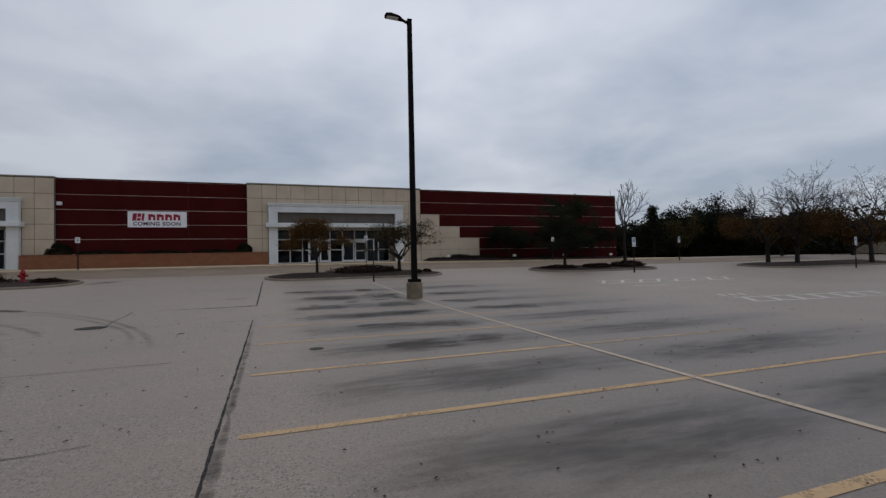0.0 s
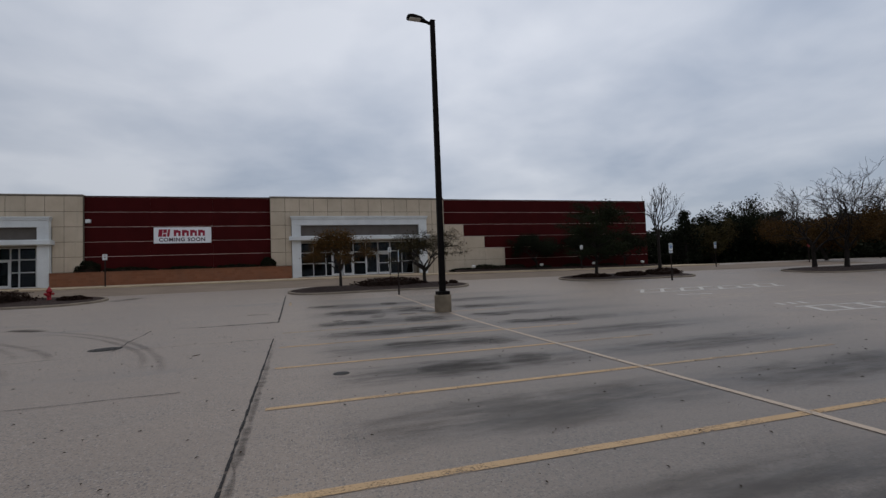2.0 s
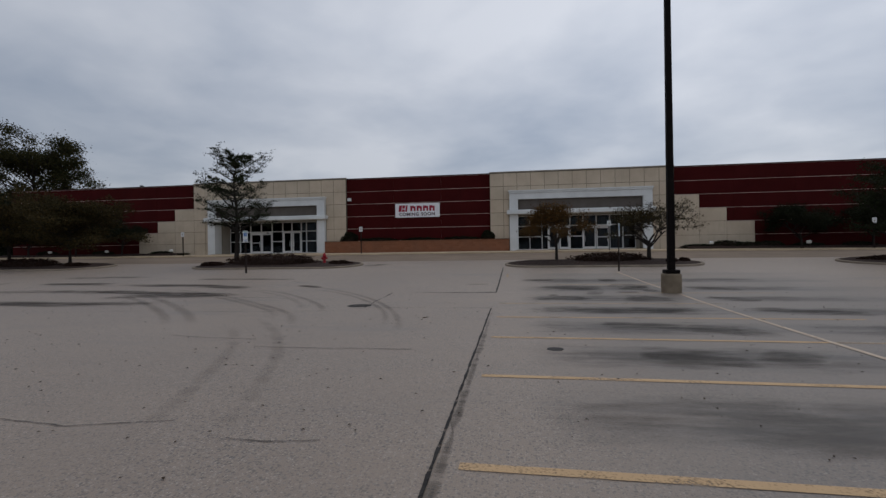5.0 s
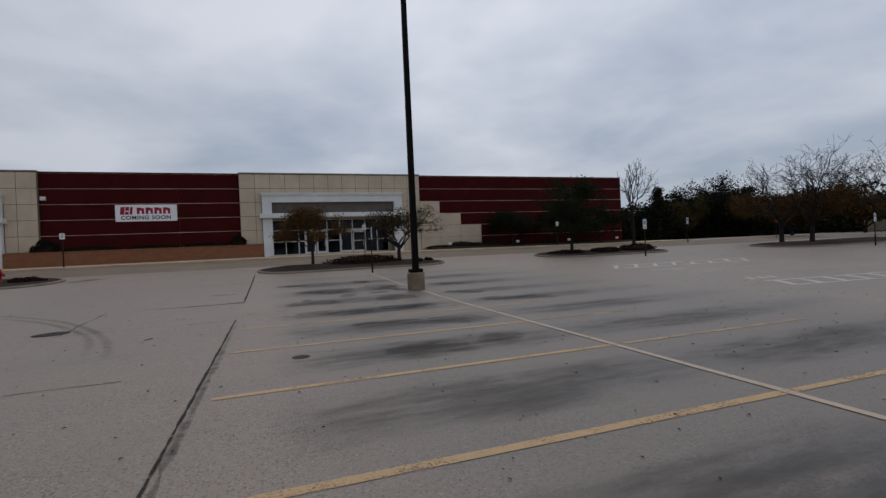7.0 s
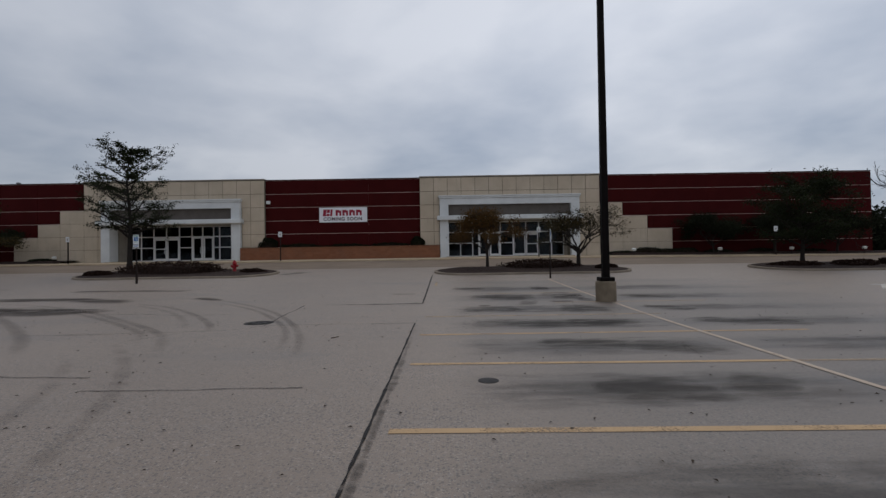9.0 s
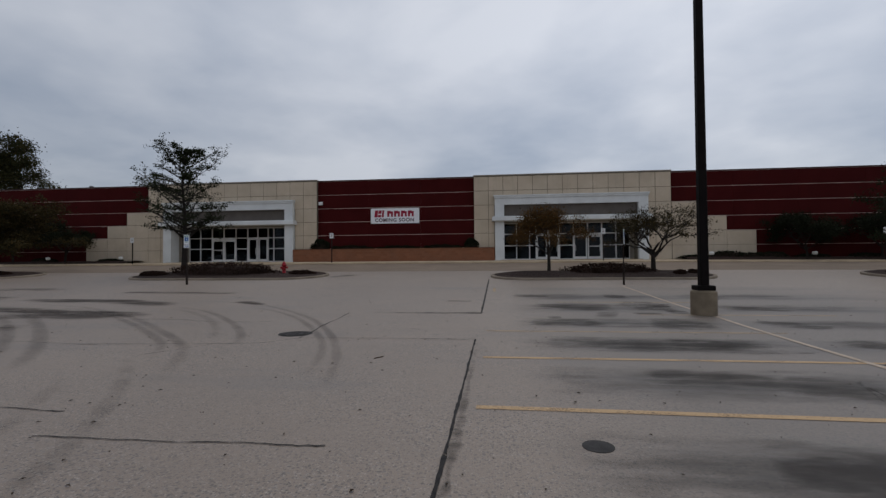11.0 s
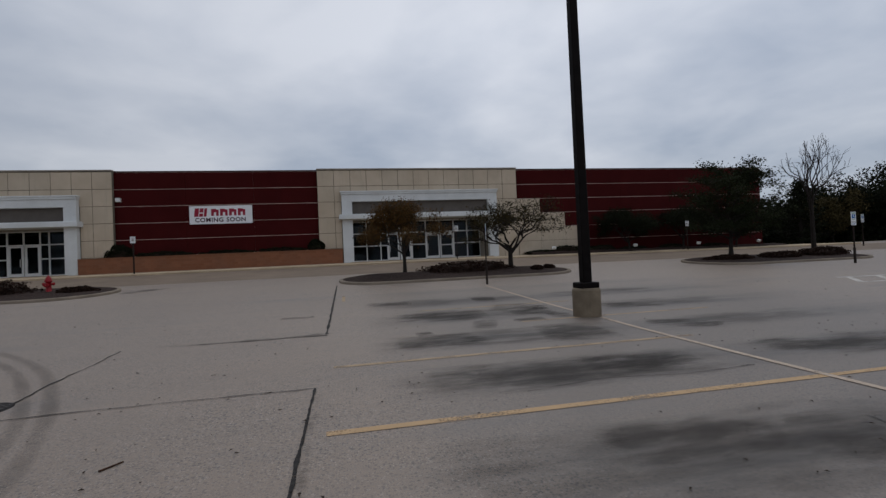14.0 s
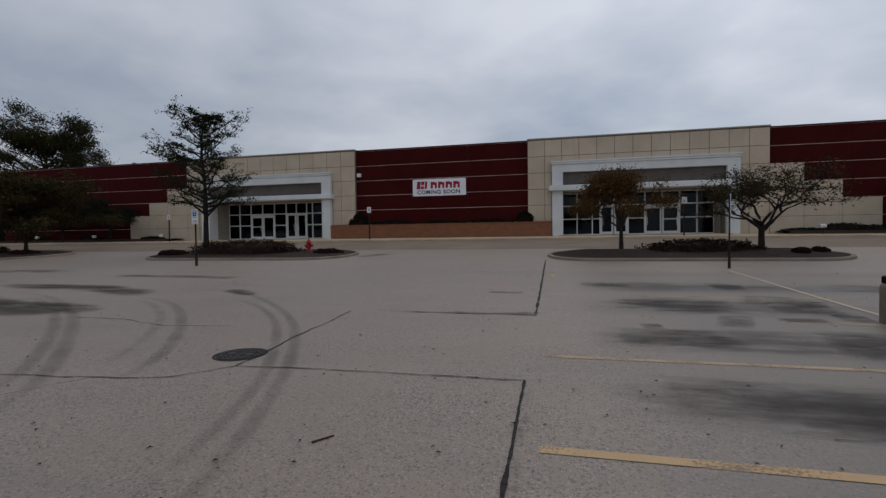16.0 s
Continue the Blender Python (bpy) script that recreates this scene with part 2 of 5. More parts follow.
M["dark_coping"] = painted("dark_coping", (0.05, 0.02, 0.02), 0.5, 0.1)
M["taupe"] = painted("taupe_infill", (0.115, 0.098, 0.085), 0.8, 0.12)
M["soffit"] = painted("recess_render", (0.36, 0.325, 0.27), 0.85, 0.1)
M["frame"] = painted("white_aluminium", (0.80, 0.80, 0.79), 0.4, 0.06)
# near-black, so the shop's unlit depth is held in the colour
M["inside"] = painted("shaded_shop_interior", (0.022, 0.024, 0.028), 0.9, 0.2)
M["roof"] = painted("roof_felt", (0.15, 0.15, 0.15), 0.95, 0.15)
g = Mat("planter_brick", 0.88)
bk = g.n.new("ShaderNodeTexBrick")
for k, v in (("Scale", 1.0), ("Brick Width", 0.4), ("Row Height", 0.2), ("Mortar Size", 0.008), ("Bias", 0.0)):
    bk.inputs[k].default_value = v
bk.inputs["Color1"].default_value, bk.inputs["Color2"].default_value = (0.215, 0.084, 0.042, 1), (0.255, 0.106, 0.056, 1)
bk.inputs["Mortar"].default_value = (0.22, 0.11, 0.065, 1)
mp = g.n.new("ShaderNodeMapping")
mp.inputs["Rotation"].default_value = (radians(-90), 0, 0)
g.l.new(g.geo.outputs["Position"], mp.inputs[0])
g.l.new(mp.outputs[0], bk.inputs["Vector"])
g.color(g.mix(g.grey(g.noise(0.8, 5), 0.4, 0.7, 0, 0.35), bk.outputs[0], (0.17, 0.09, 0.06)))
M["brick"] = g.m
M["black"] = painted("bronze_black_steel", (0.007, 0.005, 0.0045), 0.7, 0.3, 4, 0.0)
M["black"].node_tree.nodes["Principled BSDF"].inputs["Specular IOR Level"].default_value = 0.08
M["rust"] = painted("brown_post_steel", (0.022, 0.014, 0.011), 0.75, 0.3, 6, 0.0)
M["sign_white"] = painted("sign_white", (0.72, 0.73, 0.73), 0.45, 0.06)
M["sign_blue"] = painted("sign_blue", (0.03, 0.14, 0.38), 0.45, 0.08)
M["sign_green"] = painted("sign_green", (0.05, 0.25, 0.16), 0.45, 0.08)
M["sign_red"] = painted("sign_red", (0.2, 0.02, 0.02), 0.45, 0.1)
M["hydrant"] = painted("hydrant_red", (0.27, 0.012, 0.018), 0.4, 0.15, 6)
M["vinyl"] = painted("banner_vinyl", (0.80, 0.80, 0.81), 0.5, 0.03, 1.2)
M["ink_red"] = painted("banner_red", (0.30, 0.016, 0.04), 0.5, 0.06)
M["ink_dark"] = painted("banner_dark", (0.055, 0.02, 0.035), 0.5, 0.06)
M["lamp_white"] = painted("white_fixture", (0.75, 0.74, 0.7), 0.4, 0.05)
M["fence"] = painted("weathered_board", (0.20, 0.165, 0.125), 0.85, 0.25, 3)
M["far_wall"] = painted("distant_beige_wall", (0.42, 0.33, 0.27), 0.85, 0.1, 0.4)
g = Mat("tinted_glass", 0.03)
tr, gl, fr, mx = (g.n.new(k) for k in ("ShaderNodeBsdfTransparent", "ShaderNodeBsdfGlossy", "ShaderNodeFresnel", "ShaderNodeMixShader"))
tr.inputs[0].default_value, gl.inputs["Roughness"].default_value, fr.inputs[0].default_value = (0.32, 0.38, 0.44, 1), 0.02, 1.26
gl.inputs[0].default_value = (0.9, 0.95, 1, 1)
for a, b in ((fr.outputs[0], mx.inputs[0]), (tr.outputs[0], mx.inputs[1]), (gl.outputs[0], mx.inputs[2]), (mx.outputs[0], g.n["Material Output"].inputs[0])):
    g.l.new(a, b)
M["glass"] = g.m


def bark(name, c):
    m = Mat(name, 0.95)
    m.color(m.ramp(m.noise(14, 5, (1, 1, 0.25)), (0.3, tuple(v * 0.6 for v in c)), (0.7, tuple(v * 1.35 for v in c))))
    m.bump(m.noise(30, 4, (1, 1, 0.2)), 0.7, 0.02)
    return m.m


def foliage(name, *cols):
    m = Mat(name, 0.75)
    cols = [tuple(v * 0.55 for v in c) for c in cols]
    isl = m.geo.outputs["Random Per Island"]
    c = m.ramp(isl, *[(k / max(1, len(cols) - 1), c) for k, c in enumerate(cols)])
    m.color(m.mix(m.grey(m.noise(0.8, 3), 0.35, 0.7, 0, 0.45), c, cols[0]))
    m.b.inputs["Specular IOR Level"].default_value = 0.06
    return m.m


M["bark"] = bark("dark_bark", (0.024, 0.019, 0.016))
M["grey_bark"] = bark("grey_bark", (0.055, 0.046, 0.038))
M["leaf_dark"] = foliage("dark_green_leaf", (0.022, 0.03, 0.014), (0.05, 0.06, 0.025), (0.035, 0.045, 0.02))
M["leaf_turning"] = foliage("turning_leaf", (0.03, 0.036, 0.015), (0.06, 0.065, 0.025), (0.13, 0.10, 0.03), (0.04, 0.045, 0.02))
M["leaf_rust"] = foliage("rust_leaf", (0.10, 0.055, 0.02), (0.30, 0.135, 0.04), (0.11, 0.08, 0.03), (0.22, 0.125, 0.042))
M["leaf_olive"] = foliage("olive_leaf", (0.07, 0.06, 0.028), (0.17, 0.125, 0.05), (0.10, 0.085, 0.035))
M["leaf_gold"] = foliage("gold_leaf", (0.085, 0.048, 0.018), (0.20, 0.105, 0.034), (0.07, 0.048, 0.02))
M["leaf_brown"] = foliage("brown_olive_leaf", (0.045, 0.038, 0.016), (0.14, 0.095, 0.035), (0.07, 0.055, 0.022), (0.035, 0.033, 0.015))
# near-black green: the shade inside dense crowns is put into the leaf colour
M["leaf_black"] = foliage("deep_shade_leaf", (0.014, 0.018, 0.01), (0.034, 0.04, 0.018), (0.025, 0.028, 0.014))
M["shrub"] = foliage("brown_shrub_leaf", (0.03, 0.017, 0.013), (0.075, 0.038, 0.028), (0.045, 0.03, 0.018))

# ---- mesh helpers ----


def slope(x, y):
    """Height of the lot: level near the walk, then rising gently to the building."""
    u = (y - 18.0) / 1.5
    s = 0.055 * 1.5 * (math.log1p(math.exp(u)) if u < 30 else u)
    s = min(s, 1.43)
    k = 1.0 if x < 10 else max(0.85, 1 - 0.005 * (x - 10))
    return s * k


def box(bm, x0, x1, y0, y1, z0, z1, chamfer=0.0):
    m = Matrix.Translation(((x0 + x1) / 2, (y0 + y1) / 2, (z0 + z1) / 2)) @ Matrix.Diagonal((x1 - x0, y1 - y0, z1 - z0, 1))
    made = bmesh.ops.create_cube(bm, size=1, matrix=m)
    if chamfer:
        edges = {e for v in made["verts"] for e in v.link_edges}
        bmesh.ops.bevel(bm, geom=list(edges), offset=chamfer, segments=1, affect="EDGES")
    return bm


def boxes(*args, chamfer=0.0):
    bm = bmesh.new()
    for a in args:
        box(bm, *a, chamfer=chamfer)
    return bm


def lathe(bm, prof, seg=16, at=(0, 0, 0)):
    rings = []
    for r, z in prof:
        rings.append([bm.verts.new((at[0] + r * math.cos(2 * math.pi * k / seg), at[1] + r * math.sin(2 * math.pi * k / seg), at[2] + z)) for k in range(seg)])
    for a, b in zip(rings, rings[1:]):
        for k in range(seg):
            bm.faces.new((a[k], a[(k + 1) % seg], b[(k + 1) % seg], b[k]))
    bm.faces.new(list(reversed(rings[0])))
    bm.faces.new(rings[-1])
    return bm


def mesh_of(name, bm, material, smooth=False):
    me = bpy.data.meshes.new(name)
    bmesh.ops.recalc_face_normals(bm, faces=bm.faces)
    bm.to_mesh(me)
    bm.free()
    me.materials.append(material)
    if smooth:
        for p in me.polygons:
            p.use_smooth = True
    return me


def part(name, bm, material, parent=None, label="", smooth=False):
    ob = new(name, mesh_of(name, bm, material, smooth))
    if parent is not None:
        ob.parent = parent
    return tagged(ob, label)


def solid(name, bm, material, label, category, group="", kind="", smooth=False):
    return tagged(part(name, bm, material, None, "", smooth), label, category, group, kind)


def thing(name, at, label, category, group="", rz=0.0):
    ob = new(name)
    ob.matrix_basis = pose(*at, 0, 0, rz)
    return tagged(ob, label, category, group)


def raw(name, verts, faces, material, parent=None, smooth=False):
    me = bpy.data.meshes.new(name)
    me.from_pydata(verts, [], faces)
    me.materials.append(material)
    if smooth:
        me.polygons.foreach_set("use_smooth", [True] * len(me.polygons))
    ob = new(name, me)
    if parent is not None:
        ob.parent = parent
    return ob


def ribbon(name, pts, width, material, label, category, lift=0.006, jag=0.0, step=0.4, seed=1, kind="structure"):
    """A thin painted or worn band that follows the ground along pts."""
    rnd = random.Random(seed)
    fine_pts = []
    for (ax, ay), (bx, by) in zip(pts, pts[1:]):
        n = max(1, int(math.hypot(bx - ax, by - ay) / step))
        fine_pts += [(ax + (bx - ax) * k / n, ay + (by - ay) * k / n) for k in range(n)]
    fine_pts.append(pts[-1])
    verts, faces, uvs = [], [], []
    for k, (x, y) in enumerate(fine_pts):
        a, b = fine_pts[max(0, k - 1)], fine_pts[min(len(fine_pts) - 1, k + 1)]
        d = math.hypot(b[0] - a[0], b[1] - a[1]) or 1
        nx, ny = -(b[1] - a[1]) / d, (b[0] - a[0]) / d
        wander = noise.noise(Vector((x * 2.1, y * 2.1, seed))) * 2.2 + noise.noise(Vector((x * 9, y * 9, seed))) * 1.2
        off = jag * (wander + rnd.uniform(-0.4, 0.4))
        w = width * (1 + (0.9 * noise.noise(Vector((x * 4, y * 4, seed + 5))) + rnd.uniform(-0.2, 0.2) if jag else 0)) / 2
        for s in (-1, 1):
            px, py = x + nx * (off + s * w), y + ny * (off + s * w)
            verts.append((px, py, slope(px, py) + lift))
            uvs.append(((s + 1) / 2, k / (len(fine_pts) - 1)))
        if k:
            faces.append((2 * k - 2, 2 * k - 1, 2 * k + 1, 2 * k))
    ob = raw(name, verts, faces, material)
    layer = ob.data.uv_layers.new()
    for loop in ob.data.loops:
        layer.data[loop.index].uv = uvs[loop.vertex_index]
    return tagged(ob, label, category, "", kind)


def smooth_path(pts, n=6):
    out = []
    for k in range(len(pts) - 1):
        p = [Vector(pts[min(max(j, 0), len(pts) - 1)]) for j in (k - 1, k, k + 1, k + 2)]
        for s in range(n):
            t = s / n
            q = 0.5 * (2 * p[1] + (p[2] - p[0]) * t + (2 * p[0] - 5 * p[1] + 4 * p[2] - p[3]) * t * t + (3 * p[1] - p[0] - 3 * p[2] + p[3]) * t ** 3)
            out.append((q.x, q.y))
    return out + [tuple(pts[-1])]


# ---- ground ----
def ground():
    xs = [-1500, -600, -200, -110] + [-84 + 1.5 * k for k in range(113)] + [110, 200, 600, 1500]
    ys = [-1500, -500, -150, -60, -30, -15, -8, -4, 0, 4, 8] + [10 + 0.75 * k for k in range(54)] + [60, 75, 90, 150, 500, 1500]
    verts = [(x, y, slope(x, y)) for y in ys for x in xs]
    w = len(xs)
    faces = [(j * w + k, j * w + k + 1, (j + 1) * w + k + 1, (j + 1) * w + k) for j in range(len(ys) - 1) for k in range(w - 1)]
    ob = raw("ground", verts, faces, M["lot"], smooth=True)
    ob.data.materials.append(M["grass"])
    for p in ob.data.polygons:
        if not (-84 < p.center.x < 84 and -160 < p.center.y < 52):
            p.material_index = 1
    return tagged(ob, "pale grey worn concrete car park with oil stains", "ground", "", "structure")


ground()

# ---- building ----
TAN, RED, PORT, GLASS, GROUND = 46.64, 46.94, 46.22, 49.04, 1.42
TOP = 9.08
LEVELS = [1.40, 2.70, 3.95, 5.20, 6.47, 7.74, 9.02]
building = thing("store_building", (0, 0, 0), "long empty store with maroon and tan panel walls", "building")


def opening_of(x0):
    return x0 + 2.67, x0 + 14.05


def tan_bay(x0, x1):
    ox0, ox1 = opening_of(x0)
    wall = part("wall", boxes((x0, ox0, TAN, 47.6, 1.0, TOP), (ox1, x1, TAN, 47.6, 1.0, TOP), (ox0, ox1, TAN, 47.6, 6.45, TOP)), M["tan_joint"], building, "tan panel entrance bay")
    part("coping", boxes((x0 - 0.04, x1 + 0.04, TAN - 0.09, 47.7, TOP, TOP + 0.1), chamfer=0.02), M["coping"], building)
    n = 13
    w = (x1 - x0) / n
    shared = {}
    px0, px1 = x0 + 1.83, x0 + 14.95
    for r, (za, zb) in enumerate(zip(LEVELS, LEVELS[1:])):
        for k in range(n):
            a, b = x0 + k * w, x0 + (k + 1) * w
            if zb <= 7.3:
                if a < px0 < b:
                    b = px0
                elif a < px1 < b:
                    a = px1
                elif px0 <= a and b <= px1:
                    continue
                if b - a < 0.1:
                    continue
            key = (round(b - a, 2), round(zb - za, 2))
            if key not in shared:
                hw, hz = (b - a) / 2 - 0.018, (zb - za) / 2 - 0.018
                shared[key] = mesh_of("panel", boxes((-hw, hw, -0.03, 0.02, -hz, hz), chamfer=0.01), M["tan"])
            p = new("panel", shared[key])
            p.parent = wall
            p.location = ((a + b) / 2, TAN, (za + zb) / 2)
    # portal surround with a stepped head
    c0, c1 = x0 + 1.86, x0 + 14.9
    portal = part("portal", boxes((c0, c0 + 0.82, PORT, 47.4, 1.3, 6.42), (c1 - 0.82, c1, PORT, 47.4, 1.3, 6.42), (c0, c1, PORT, 47.4, 6.42, 7.0), chamfer=0.015), M["portal"], building, "off-white rendered portal")
    part("cornice", boxes((c0 - 0.05, c1 + 0.05, PORT - 0.07, 46.7, 7.0, 7.16), (c0 - 0.1, c1 + 0.1, PORT - 0.12, 46.7, 7.16, 7.27), chamfer=0.015), M["portal"], portal)
    part("canopy", boxes((c0 - 0.24, c1 + 0.24, PORT - 0.42, 47.3, 4.98, 5.33), (c0 - 0.18, c1 + 0.18, PORT - 0.34, 47.3, 5.33, 5.39), chamfer=0.02), M["portal"], portal)
    part("infill", boxes((ox0 - 0.02, ox1 + 0.02, PORT + 0.3, 46.9, 5.39, 6.44)), M["taupe"], portal, "dark taupe sign panel")
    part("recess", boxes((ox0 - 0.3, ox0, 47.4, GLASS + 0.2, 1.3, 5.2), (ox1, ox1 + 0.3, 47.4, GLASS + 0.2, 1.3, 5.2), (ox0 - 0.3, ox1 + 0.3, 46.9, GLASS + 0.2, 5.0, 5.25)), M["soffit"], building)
    part("floor_slab", boxes((ox0 - 0.3, ox1 + 0.3, 46.0, GLASS + 0.12, 1.2, 1.55)), M["walk"], building)
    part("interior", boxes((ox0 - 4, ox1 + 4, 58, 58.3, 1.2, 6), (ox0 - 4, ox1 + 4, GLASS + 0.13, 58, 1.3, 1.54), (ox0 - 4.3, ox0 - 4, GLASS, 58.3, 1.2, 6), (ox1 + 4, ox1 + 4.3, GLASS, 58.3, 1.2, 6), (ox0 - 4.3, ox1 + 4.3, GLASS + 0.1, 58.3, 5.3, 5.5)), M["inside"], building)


PANE = {}


def pane(parent, x0, x1, z0, z1):
    key = (round(x1 - x0, 2), round(z1 - z0, 2))
    if key not in PANE:
        PANE[key] = mesh_of("pane", boxes((-key[0] / 2, key[0] / 2, -0.008, 0.008, -key[1] / 2, key[1] / 2)), M["glass"])
    p = new("pane", PANE[key])
    p.parent = parent
    p.location = ((x0 + x1) / 2, GLASS + 0.02, (z0 + z1) / 2)
    p.visible_shadow = False


def storefront(x0, flip):
    """Nine bays of white aluminium glazing, with a slider and a pair of swing doors. flip mirrors it."""
    ox0, ox1 = opening_of(x0)

    def X(u):
        return ox1 - u if flip else ox0 + u
    t = 0.045
    cols = [0.0, 1.2, 2.45, 5.0, 6.25, 8.4, 9.0, 10.2, ox1 - ox0]
    zs = [1.55, 2.86, 3.94, 4.98]
    fr_ = []

    def bar(u0, u1, z0, z1, d=0.07):
        a, b = sorted((X(u0), X(u1)))
        fr_.append((a, b, GLASS - d, GLASS + d, z0, z1))
    for u in cols:
        bar(u - t, u + t, 1.55, 4.98)
    for u in (3.72, 7.32):
        bar(u - t, u + t, 3.98, 4.98)
    for a, b in zip(cols, cols[1:]):
        spans = [(a, b)] if b - a < 1.9 else [(a, (a + b) / 2), ((a + b) / 2, b)]
        door = b - a > 1.9
        for z in (zs[2], zs[3] - 0.04):
            bar(a + t, b - t, z - t, z + t, 0.065)
        if not door:
            bar(a + t, b - t, 1.55, 1.63, 0.065)
            bar(a + t, b - t, zs[1] - t, zs[1] + t, 0.065)
    sf = part("window_frame", boxes(*fr_), M["frame"], building, "white aluminium storefront frame")
    for a, b in zip(cols, cols[1:]):
        door = b - a > 1.9
        spans = [(a, b)] if not door else [(a, (a + b) / 2), ((a + b) / 2, b)]
        for s0, s1 in spans:
            l, r = sorted((X(s0), X(s1)))
            pane(sf, l, r, zs[2], zs[3])
            if not door:
                pane(sf, l, r, zs[0], zs[1])
                pane(sf, l, r, zs[1], zs[2])
        if door:
            slider = b - a > 2.3
            for k, (s0, s1) in enumerate(spans):
                l, r = sorted((X(s0 + 0.05), X(s1 - 0.02)))
                st = 0.1 if slider else 0.14
                y0, y1 = GLASS - 0.06 - 0.05 * k * slider, GLASS + 0.04
                z1 = 3.72 if slider else 3.88
                leaf = part("door", boxes((l, l + st, y0, y1, 1.57, z1), (r - st, r, y0, y1, 1.57, z1), (l + st, r - st, y0, y1, z1 - 0.12, z1), (l + st, r - st, y0, y1, 1.57, 1.8), *([(l + st, r - st, y0, y1, 2.7, 2.78)] if slider and k == 0 else [])), M["frame"], building, "white framed glass door")
                pane(leaf, l + st, r - st, 1.8, z1 - 0.12)
                hx = r - st - 0.06 if k == 0 else l + st + 0.06
                part("handle", boxes((hx - 0.015, hx + 0.015, y0 - 0.06, y0 - 0.03, 2.3, 2.9), (hx - 0.012, hx + 0.012, y0 - 0.035, y0, 2.34, 2.37), (hx - 0.012, hx + 0.012, y0 - 0.035, y0, 2.83, 2.86)), M["frame"], leaf)
            if slider:
                l, r = sorted((X(a), X(b)))
                part("door_header", boxes((l, r, GLASS - 0.14, GLASS - 0.071, 3.72, 3.9), chamfer=0.01), M["frame"], building)


def red_wall(x0, x1, depth=RED):
    wall = part("wall", boxes((x0, x1, depth, depth + 0.5, 0.9, TOP - 0.05)), M["reveal"], building, "maroon panel wall with pale joints")
    part("coping", boxes((x0, x1, depth - 0.07, depth + 0.6, TOP - 0.05, TOP + 0.04), chamfer=0.015), M["dark_coping"], building)
    n = max(1, round((x1 - x0) / 5.0))
    w = (x1 - x0) / n
    shared = {}
    for r, (za, zb) in enumerate(zip(LEVELS, LEVELS[1:])):
        hz = (zb - za) / 2 - 0.024
        shared[r] = mesh_of("panel", boxes((-w / 2 + 0.004, w / 2 - 0.004, -0.035, 0.02, -hz, hz), chamfer=0.008), M["red"])
        for k in range(n):
            p = new("panel", shared[r])
            p.parent = wall
            p.location = (x0 + (k + 0.5) * w, depth + random.uniform(-0.003, 0.003), (za + zb) / 2)


tan_bay(-1.94, 14.95)
tan_bay(-33.68, -16.6)
storefront(-1.94, True)
storefront(-33.68, False)
red_wall(-16.6, -1.94)
red_wall(14.95, 40.65)
red_wall(-57.0, -33.68)
part("side_wall", boxes((40.15, 40.645, 47.45, 110, 0.9, TOP - 0.05)), M["red"], building, "maroon end wall")
part("side_wall", boxes((-57, -56.5, 47.45, 110, 0.9, TOP - 0.05)), M["red"], building)
part("back_wall", boxes((-57, 40.65, 110, 110.4, 0.9, TOP - 0.05)), M["red"], building)
part("roof", boxes((-56.4, 40.1, 47.7, 110, TOP - 0.6, TOP - 0.4)), M["roof"], building)


def stepped(xs, label):
    """Tan panels that step down the maroon wall beside a bay."""
    wall = None
    for k, (a, b) in enumerate(zip(xs, xs[1:])):
        lo, hi = sorted((a, b))
        top = LEVELS[4 - k] - 0.03
        bm = boxes((lo, hi, TAN + 0.06, RED - 0.04, 1.0, top))
        if wall is None:
            wall = part("stepped_wall", bm, M["tan_joint"], building, label)
        else:
            part("backing", bm, M["tan_joint"], wall)
        for za, zb in zip(LEVELS[:4 - k], LEVELS[1:5 - k]):
            p = part("panel", boxes((lo + 0.012, hi - 0.012, TAN + 0.03, TAN + 0.07, za + 0.012, min(zb, top) - 0.012), chamfer=0.01), M["tan"], wall)


stepped([14.99, 17.1, 19.42, 21.75], "tan panels stepping down")
stepped([-33.72, -36.0, -38.1, -40.4], "tan panels stepping down")
part("wall_light", boxes((-16.48, -16.12, 46.7, 46.94, 6.8, 7.1), chamfer=0.03), M["portal"], building, "pale wall light box")
for vx, vh in ((-41.5, 0.5), (-44.0, 0.2)):
    vent = bmesh.new()
    lathe(vent, [(0.08, 0), (0.08, vh * 0.7), (0.2, vh * 0.72), (0.2, vh * 0.9), (0.05, vh)], 10, (vx, 48.4, TOP - 0.4 + 0.35))
    part("roof_vent", vent, M["roof"], building)

# brick planter between the bays
planter = thing("brick_planter", (0, 0, 0), "long low brown brick planter against the maroon wall", "planter")
part("wall", boxes((-18.72, -0.14, PORT - 0.1, PORT + 0.15, 1.3, 2.58), (-16.5, -2.1, PORT + 0.15, 46.9, 1.3, 2.35)), M["brick"], planter)
part("cap", boxes((-18.74, -0.12, PORT - 0.13, PORT + 0.18, 2.58, 2.66), chamfer=0.015), M["brick"], planter)

# raised pavement along the front, with its kerb
bm = bmesh.new()
xs = [-58 + 4 * k for k in range(27)]
rows_ = []
for x in xs:
    a = slope(x, 41.8)
    b = slope(x, 47.5)
    rows_.append([bm.verts.new(v) for v in ((x, 41.8, a - 0.2), (x, 41.8, a + 0.10), (x, 41.84, a + 0.13), (x, 43.9, max(a + 0.13, b + 0.06)), (x, 47.5, b + 0.09))])
for a, b in zip(rows_, rows_[1:]):
    for k in range(4):
        bm.faces.new((a[k], b[k], b[k + 1], a[k + 1]))
solid("pavement", bm, M["walk"], "pale tan concrete pavement along the store front", "pavement", kind="structure")


